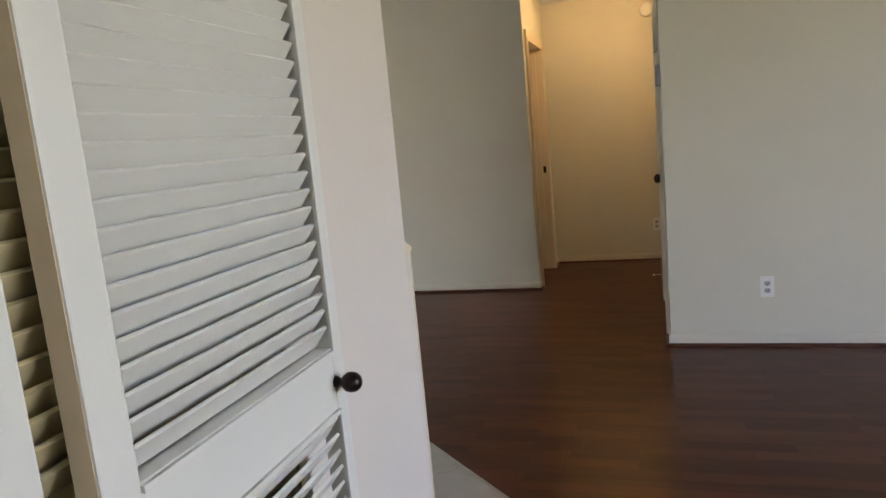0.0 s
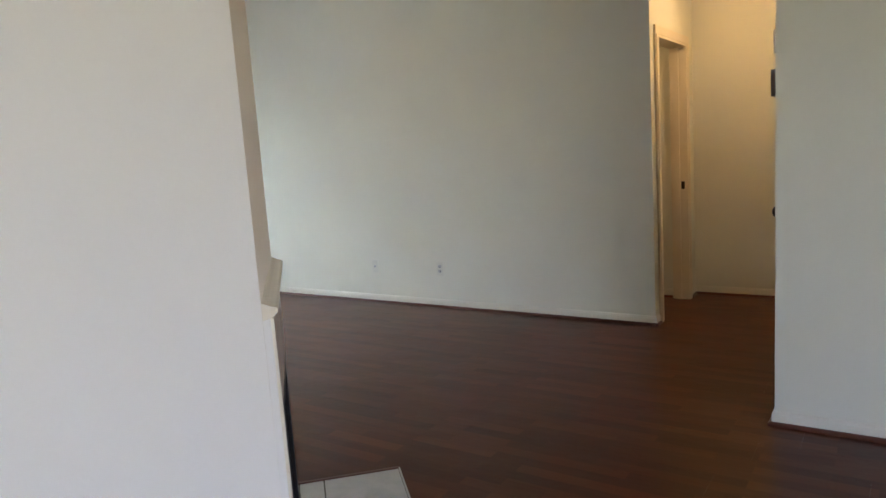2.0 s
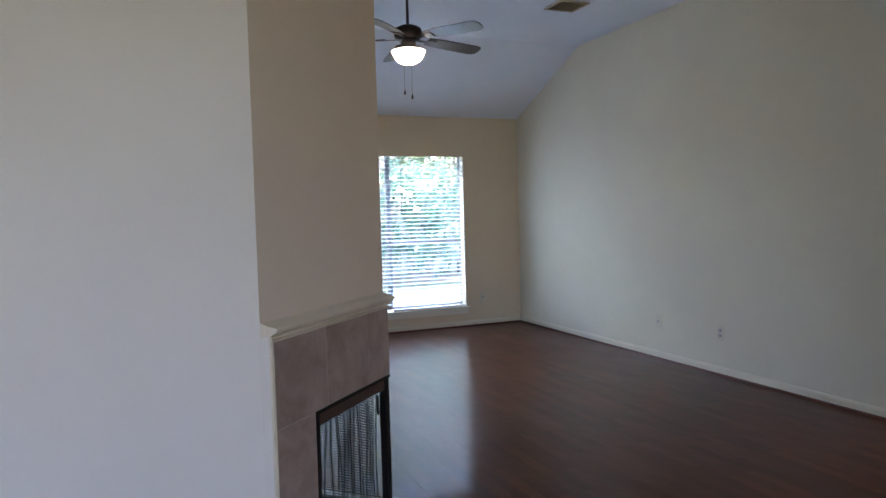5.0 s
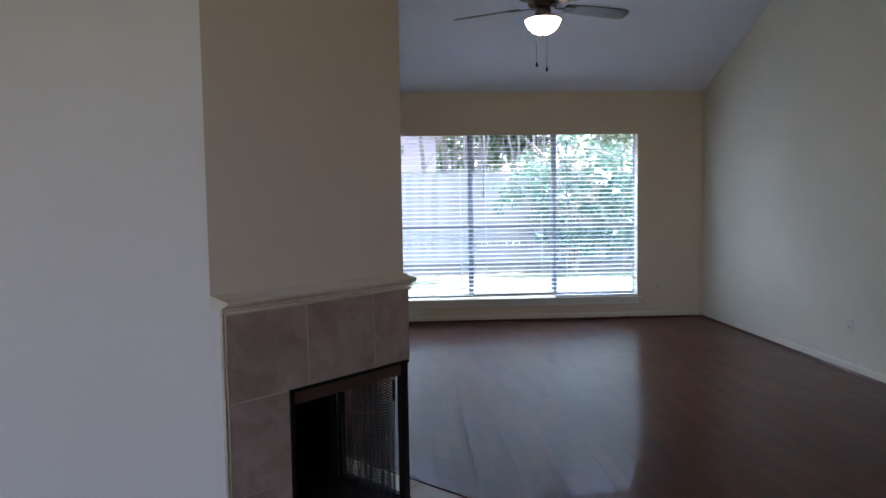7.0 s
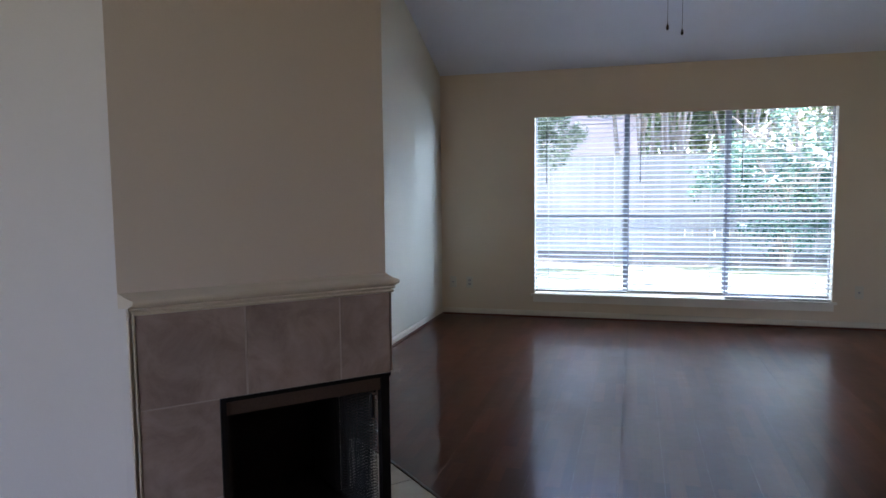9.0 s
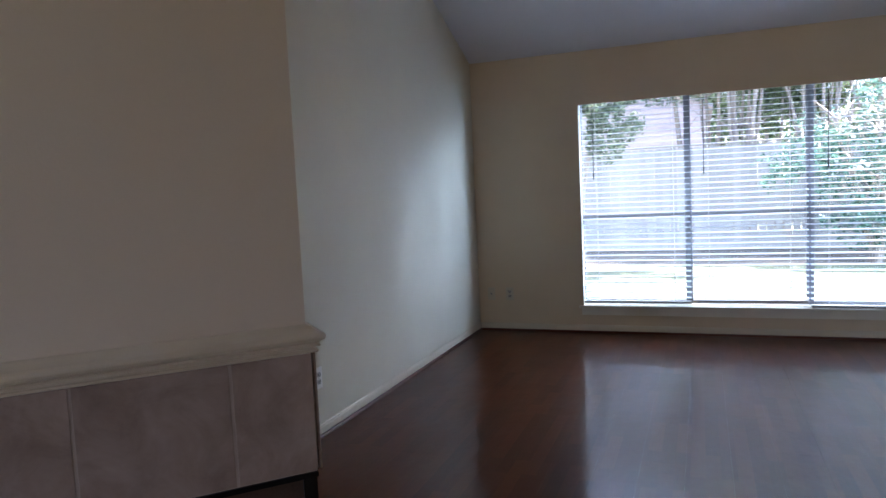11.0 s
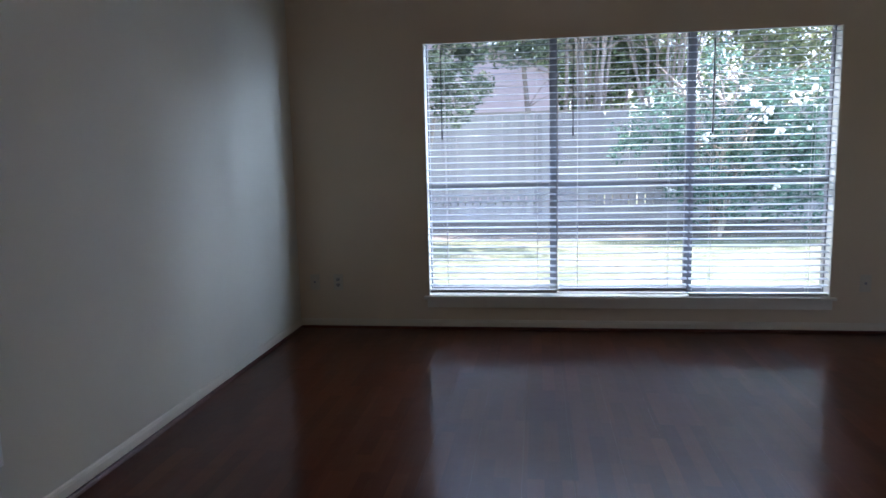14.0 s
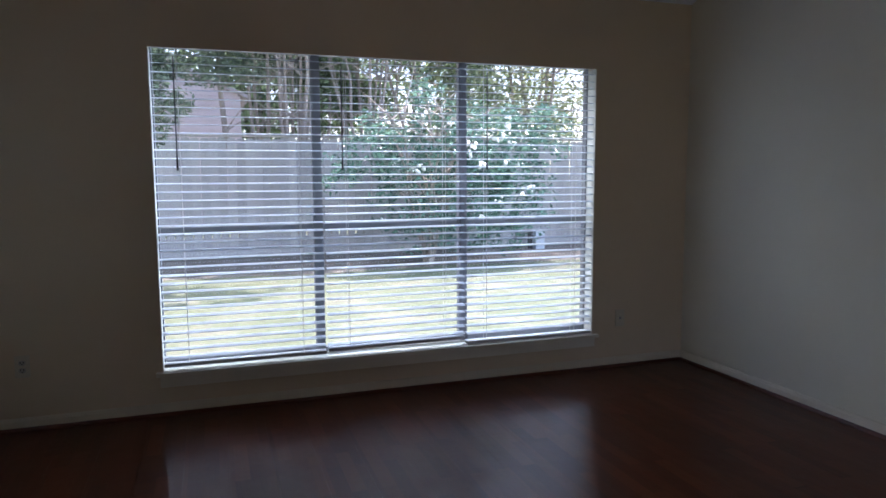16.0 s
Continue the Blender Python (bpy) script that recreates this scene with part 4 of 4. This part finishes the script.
# neighbour's house beyond the fence
SIDING = painted("pale_pink_siding", (0.66, 0.55, 0.54), 0.7, 0.06, 30, 0.3, 0.002, 2)
SHINGLE = plain("weathered_shingle", (0.42, 0.37, 0.36), 0.9, 0.0, 12)
house = empty("neighbour_house", (-3.0, 15.0, GZ), "pale pink sided neighbouring house with a gable roof", "house")
part("wall", make([(-5.0, 0.02, 0, 5.08, 8, 3.52)]), SIDING, house)
z = 0.0
while z < 5.8:
    half = 5.1 if z < 3.5 else 5.1 - (z - 3.5) / 0.45
    if half > 0.3:
        bm = bmesh.new()
        q = [bm.verts.new(p) for p in ((-half, -0.018, z), (half, -0.018, z), (half, 0.019, z), (-half, 0.019, z), (-half, -0.002, z + 0.124), (half, -0.002, z + 0.124), (half, 0.019, z + 0.124), (-half, 0.019, z + 0.124))]
        for f in ((0, 1, 5, 4), (1, 2, 6, 5), (2, 3, 7, 6), (3, 0, 4, 7), (3, 2, 1, 0), (4, 5, 6, 7)):
            bm.faces.new([q[k] for k in f])
        part("siding_board", bm, SIDING, house)
    z += 0.126
gable = bmesh.new()
v = [gable.verts.new(p) for p in ((-5.3, -0.10, 3.46), (0, -0.10, 5.84), (5.3, -0.10, 3.46), (5.3, -0.10, 3.56), (0, -0.10, 5.94), (-5.3, -0.10, 3.56))]
w = [gable.verts.new((q.co.x, 8.4, q.co.z)) for q in v]
gable.faces.new(v)
gable.faces.new(w[::-1])
for k in range(6):
    gable.faces.new((v[k], v[(k + 1) % 6], w[(k + 1) % 6], w[k]))
part("roof", gable, SHINGLE, house, "weathered shingle roof")


def leaf_material(name, dark, light, gloss):
    m, nt, b = material(name)
    g = nt.nodes.new("ShaderNodeNewGeometry")
    col = ramp(nt, g.outputs["Random Per Island"], [(0.0, dark), (0.8, light), (1.0, tuple(c * 1.6 for c in light))])
    nt.links.new(col, b.inputs["Base Color"])
    b.inputs["Roughness"].default_value = gloss
    tr = nt.nodes.new("ShaderNodeBsdfTranslucent")
    nt.links.new(col, tr.inputs[0])
    mix = nt.nodes.new("ShaderNodeMixShader")
    mix.inputs[0].default_value = 0.45
    nt.links.new(b.outputs[0], mix.inputs[1])
    nt.links.new(tr.outputs[0], mix.inputs[2])
    nt.links.new(mix.outputs[0], nt.nodes["Material Output"].inputs[0])
    return m


PEDPAINT = painted("pale_grey_enamel", (0.55, 0.60, 0.64), 0.5, 0.05, 60, 0.1, 0.0006, 5)
BARK = plain("smooth_bark", (0.36, 0.30, 0.25), 0.85, 0.0, 15, 0.6)
LEAF = leaf_material("shrub_leaves", (0.038, 0.085, 0.064), (0.14, 0.275, 0.205), 0.16)
LEAF2 = leaf_material("tree_leaves", (0.07, 0.11, 0.055), (0.25, 0.34, 0.17), 0.25)
# LEAF4: sunshine on the right-hand tree put into a brighter, yellower leaf colour
LEAF4 = leaf_material("sun_tinted_leaves", (0.12, 0.16, 0.07), (0.38, 0.42, 0.22), 0.3)
LEAF3 = leaf_material("olive_leaves", (0.055, 0.085, 0.052), (0.20, 0.26, 0.165), 0.3)
BLOOM = plain("white_petals", (0.82, 0.82, 0.76), 0.7)


def tube(bm, pts, r0, r1, sides=7):
    rings = []
    for i, p in enumerate(pts):
        p = Vector(p)
        d = (Vector(pts[min(i + 1, len(pts) - 1)]) - Vector(pts[max(i - 1, 0)])).normalized()
        a = d.orthogonal().normalized()
        c = d.cross(a)
        r = r0 + (r1 - r0) * i / (len(pts) - 1)
        rings.append([bm.verts.new(p + (a * math.cos(t) + c * math.sin(t)) * r) for t in [2 * math.pi * k / sides for k in range(sides)]])
    for q, w in zip(rings, rings[1:]):
        for k in range(sides):
            bm.faces.new((q[k], q[(k + 1) % sides], w[(k + 1) % sides], w[k]))


def leaves(rnd, blobs, count, size, gap=-0.10):
    """Many small folded leaves scattered in clumps. Blobs: centre, radii."""
    verts, faces = [], []
    weights = [b[1][0] * b[1][1] * b[1][2] for b in blobs]
    for _ in range(count):
        (cx_, cy_, cz_), (rx, ry, rz) = rnd.choices(blobs, weights)[0]
        d = Vector((rnd.gauss(0, 1), rnd.gauss(0, 1), rnd.gauss(0, 1))).normalized() * (rnd.random() ** 0.45)
        c = Vector((cx_ + d.x * rx, cy_ + d.y * ry, cz_ + d.z * rz))
        if noise.noise(c * 3.6) < gap:
            continue
        a = Vector((rnd.gauss(0, 1), rnd.gauss(0, 1), rnd.gauss(0, 0.6))).normalized()
        n = a.cross(Vector((rnd.gauss(0, 1), rnd.gauss(0, 1), rnd.gauss(0, 1)))).normalized()
        s = size * rnd.uniform(0.6, 1.3)
        k = len(verts)
        up = a.cross(n)
        verts += [tuple(c - a * s), tuple(c + n * s * 0.38 + up * s * 0.1), tuple(c + a * s), tuple(c - n * s * 0.38 + up * s * 0.1)]
        faces.append((k, k + 1, k + 2, k + 3))
    return verts, faces


def foliage(name, rnd, blobs, count, size, mat, parent, label="", gap=-0.10):
    verts, faces = leaves(rnd, blobs, count, size, gap)
    me = bpy.data.meshes.new(name)
    me.from_pydata(verts, [], faces)
    me.materials.append(mat)
    ob = new(name, me)
    ob.parent = parent
    return tagged(ob, label)


def tree(name, base, seed, stems, height, spread, blobs, count, label, mat, size=0.05, r=0.045, gap=-0.10, first=0.0):
    rnd = random.Random(seed)
    t = empty(name, (base[0], base[1], GZ), label, "tree")
    for k in range(stems):
        ang = first + 2 * math.pi * k / stems + rnd.uniform(-0.5, 0.5)
        lean = spread * rnd.uniform(0.4, 1.0)
        pts = [(math.cos(ang) * 0.05, math.sin(ang) * 0.05, 0)]
        for i in range(1, 8):
            f = i / 7
            pts.append((math.cos(ang) * (0.05 + lean * f ** 1.2) + rnd.uniform(-0.05, 0.05), math.sin(ang) * (0.05 + lean * 0.6 * f ** 1.2) + rnd.uniform(-0.05, 0.05), height * f))
        bm = bmesh.new()
        tube(bm, pts, r * rnd.uniform(0.8, 1.3), 0.012)
        for i in range(3, 8):
            for _ in range(2):
                p = Vector(pts[i])
                d = Vector((rnd.gauss(0, 1), rnd.gauss(0, 1), rnd.uniform(0.3, 1.3))).normalized() * rnd.uniform(0.4, 1.0)
                tube(bm, [tuple(p), tuple(p + d * 0.5 + Vector((0, 0, 0.03))), tuple(p + d)], 0.016, 0.004, 5)
        part("trunk", bm, BARK, t, smooth=True)
    foliage("crown", rnd, blobs, count, size, mat, t, gap=gap)
    return t


tree("crape_myrtle", (1.86, 8.7), 3, 1, 5.2, 0.9, [((-0.6, 0, 4.3), (1.2, 1.0, 0.8)), ((-0.5, -0.3, 3.3), (0.9, 0.4, 0.4))], 13000,
     "slender leaning crape myrtle behind the fence", LEAF3, 0.055, 0.075, first=3.0)
tree("crape_myrtle", (2.14, 8.75), 4, 3, 5.4, 0.35, [((0, 0, 4.5), (1.2, 1.2, 1.0)), ((0.1, 0.6, 3.5), (0.7, 0.5, 0.5))], 12000,
     "crape myrtle with close dark stems behind the fence", LEAF3, 0.055, 0.05)
tree("crape_myrtle", (2.72, 8.6), 6, 9, 5.6, 0.75, [((0, 0, 4.6), (1.5, 1.2, 1.0)), ((0.2, 0.8, 3.4), (0.7, 0.4, 0.7))], 14000,
     "many-stemmed pale crape myrtle behind the fence", LEAF3, 0.055, 0.05)
tree("crape_myrtle", (4.1, 8.9), 8, 10, 5.6, 1.1, [((0, 0, 4.6), (1.9, 1.4, 1.2)), ((0.2, 0.9, 3.4), (1.3, 0.4, 0.7))], 16000,
     "many-stemmed crape myrtle beside the flowering shrub", LEAF2, 0.055, 0.04)
tree("crape_myrtle", (5.3, 8.9), 9, 6, 5.6, 1.3, [((0.3, 0, 4.4), (1.6, 1.2, 1.2)), ((0.9, -0.2, 3.0), (0.8, 0.6, 0.7))], 14000,
     "many-stemmed crape myrtle beside the flowering shrub", LEAF2, 0.055, 0.04)
tree("yard_tree", (3.4, 9.6), 25, 4, 4.4, 0.8, [((0, 0, 3.3), (0.75, 0.7, 1.1)), ((0.7, 0, 2.9), (0.8, 0.6, 0.5))], 17000,
     "dense dark leafy tree behind the fence", LEAF2, 0.055, 0.05)
tree("yard_tree", (-0.1, 6.0), 12, 3, 3.6, 0.5, [((0.38, 0, 2.55), (0.85, 0.6, 0.8)), ((-0.6, 0, 3.1), (1.0, 0.8, 1.0)), ((0.7, 0, 2.85), (0.45, 0.5, 0.45)), ((1.1, 0, 3.75), (1.7, 0.9, 0.42))], 44000,
     "leafy young tree at the fence's corner", LEAF3, 0.046, 0.045, gap=0.07)
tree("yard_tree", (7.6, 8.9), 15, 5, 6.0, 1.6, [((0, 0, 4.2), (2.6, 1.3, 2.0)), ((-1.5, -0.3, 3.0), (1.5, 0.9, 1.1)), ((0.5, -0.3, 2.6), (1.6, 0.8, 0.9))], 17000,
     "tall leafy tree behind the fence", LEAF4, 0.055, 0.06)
tree("yard_tree", (-3.4, 9.5), 18, 4, 6.0, 1.6, [((0, 0, 4.6), (2.4, 1.6, 1.7)), ((1.5, 0, 3.6), (1.2, 1.0, 0.9))], 24000,
     "tall leafy tree beside the neighbouring house", LEAF2, 0.06, 0.06)
tree("yard_tree", (9.5, 20.0), 31, 4, 7.5, 2.0, [((0, 0, 5.0), (4.5, 2.0, 3.2)), ((-3.0, 0, 3.0), (3.0, 1.6, 2.2)), ((3.5, 0, 3.0), (3.0, 1.6, 2.4))], 7000,
     "large tree in the yard beyond the fence", LEAF2, 0.15, 0.12)
tree("yard_tree", (3.2, 22.0), 33, 4, 8.5, 2.0, [((0, 0, 5.5), (4.0, 2.0, 3.2)), ((-2.0, 0, 3.0), (3.0, 1.6, 2.4))], 13000,
     "large tree in the yard beyond the fence", LEAF2, 0.17, 0.13)
shrub = tree("flowering_shrub", (4.5, 6.35), 21, 7, 2.3, 0.9, [((0.2, 0, 1.2), (1.2, 0.8, 1.1)), ((0.8, 0, 1.9), (1.0, 0.7, 0.8)), ((-0.7, 0, 1.9), (0.7, 0.6, 0.6)), ((-1.4, 0, 1.5), (0.5, 0.4, 0.35)), ((1.4, 0.1, 1.1), (0.9, 0.6, 1.0)), ((0.0, 0, 2.6), (0.35, 0.4, 0.5)), ((1.9, 0.2, 2.1), (0.8, 0.6, 0.6))], 29000,
             "large glossy shrub with white blooms before the fence", LEAF, 0.045, 0.025, gap=0.02)
LITTER = painted("leaf_litter", (0.15, 0.135, 0.11), 0.95, 0.5, 25, 1.0, 0.02, 1.6)
bed_bm = bmesh.new()
lip, crest = [], []
for i in range(81):
    bx = -8 + i * 0.25
    lip.append(bed_bm.verts.new((bx, 6.0 + 0.035 * bx + 0.09 * math.sin(bx * 1.7) + 0.05 * math.sin(bx * 4.1), GZ - 0.01)))
    crest.append(bed_bm.verts.new((bx, FENCE_Y + 0.6, 0.05)))
for i in range(80):
    bed_bm.faces.new((lip[i], lip[i + 1], crest[i + 1], crest[i]))
bed = thing("planting_bed", bed_bm, LITTER, "shaded strip of bare soil and leaf litter along the fence", "ground", kind="structure")
brnd = random.Random(4)
for k in range(28):
    a = brnd.uniform(0, 6.28)
    z = brnd.uniform(0.6, 2.7)
    rr_ = 1.1 + 0.3 * math.sin(z * 2)
    c = Vector((math.cos(a) * rr_ + 0.5, -abs(math.sin(a)) * 0.75, z))
    bm = bmesh.new()
    for _ in range(brnd.randint(3, 7)):
        d = Vector((brnd.gauss(0, 1), brnd.gauss(0, 1), brnd.gauss(0, 0.7))) * 0.033
        bmesh.ops.create_icosphere(bm, subdivisions=1, radius=brnd.uniform(0.020, 0.044), matrix=Matrix.Translation(c + d) @ Euler((brnd.uniform(0, 3), brnd.uniform(0, 3), 0)).to_matrix().to_4x4() @ Matrix.Diagonal((1, 0.9, 0.4, 1)))
    part("bloom", bm, BLOOM, shrub, "white bloom" if k == 0 else "", smooth=True)

# grey utility pedestal by the fence
pedestal = empty("utility_pedestal", (6.95, 7.35, GZ), "pale grey metal utility pedestal standing beside the fence", "utility box")
part("body", make([(-0.09, -0.08, 0.0, 0.09, 0.08, 0.42)]), PEDPAINT, pedestal, bevel=0.01)
part("lid", make([(-0.10, -0.09, 0.421, 0.10, 0.09, 0.45)]), PEDPAINT, pedestal, bevel=0.012)
part("post", make([(-0.20, -0.03, 0.0, -0.135, 0.03, 0.40)]), DARK, pedestal, "dark support post")

# ---- floor ----
floor = thing("floor", make([(XW, YB, -0.12, XE + 0.1, 0.0, -0.006)]), plain("underlay", (0.05, 0.02, 0.012), 0.9), "dark cherry laminate floor of long printed boards", "floor", kind="structure")
PW, PL = 0.195, 1.285
frnd = random.Random(11)
near, far = [], []
hx = [P0 + U * s + SIDE * d for s, d in ((-0.02, -HW - 0.006), (LEN + HW + 0.014, -HW - 0.006), (LEN + HW + 0.014, 1.25), (-0.02, 1.25))]
row = 0
x = XW
while x < XE:
    y = YB - frnd.uniform(0, PL)
    while y < 0:
        x0, x1, y0, y1 = x + 0.0001, min(x + PW, XE) - 0.0001, max(y, YB) + 0.0001, min(y + PL, 0) - 0.0001
        if y1 - y0 > 0.02 and x1 > x0:
            (near if x0 > -1.7 and y0 > -8.4 and len(near) < 290 else far).append((x0, y0, x1, y1))
        y += PL
    x += PW
    row += 1


def plank_bm(bm, x0, y0, x1, y1):
    c = 0.00012
    top = [(x0 + c, y0 + c), (x1 - c, y0 + c), (x1 - c, y1 - c), (x0 + c, y1 - c)]
    low = [(x0, y0), (x1, y0), (x1, y1), (x0, y1)]
    t = [bm.verts.new((*p, 0.0)) for p in top]
    l = [bm.verts.new((*p, -0.0002)) for p in low]
    d = [bm.verts.new((*p, -0.0055)) for p in low]
    bm.faces.new(t)
    for i in range(4):
        j = (i + 1) % 4
        bm.faces.new((l[i], l[j], t[j], t[i]))
        bm.faces.new((d[i], d[j], l[j], l[i]))


for q in near:
    bm = bmesh.new()
    plank_bm(bm, *q)
    part("plank", bm, WOOD, floor)
bm = bmesh.new()
for q in far:
    plank_bm(bm, *q)
tagged(part("planks_far", bm, WOOD, floor), kind="stuff")
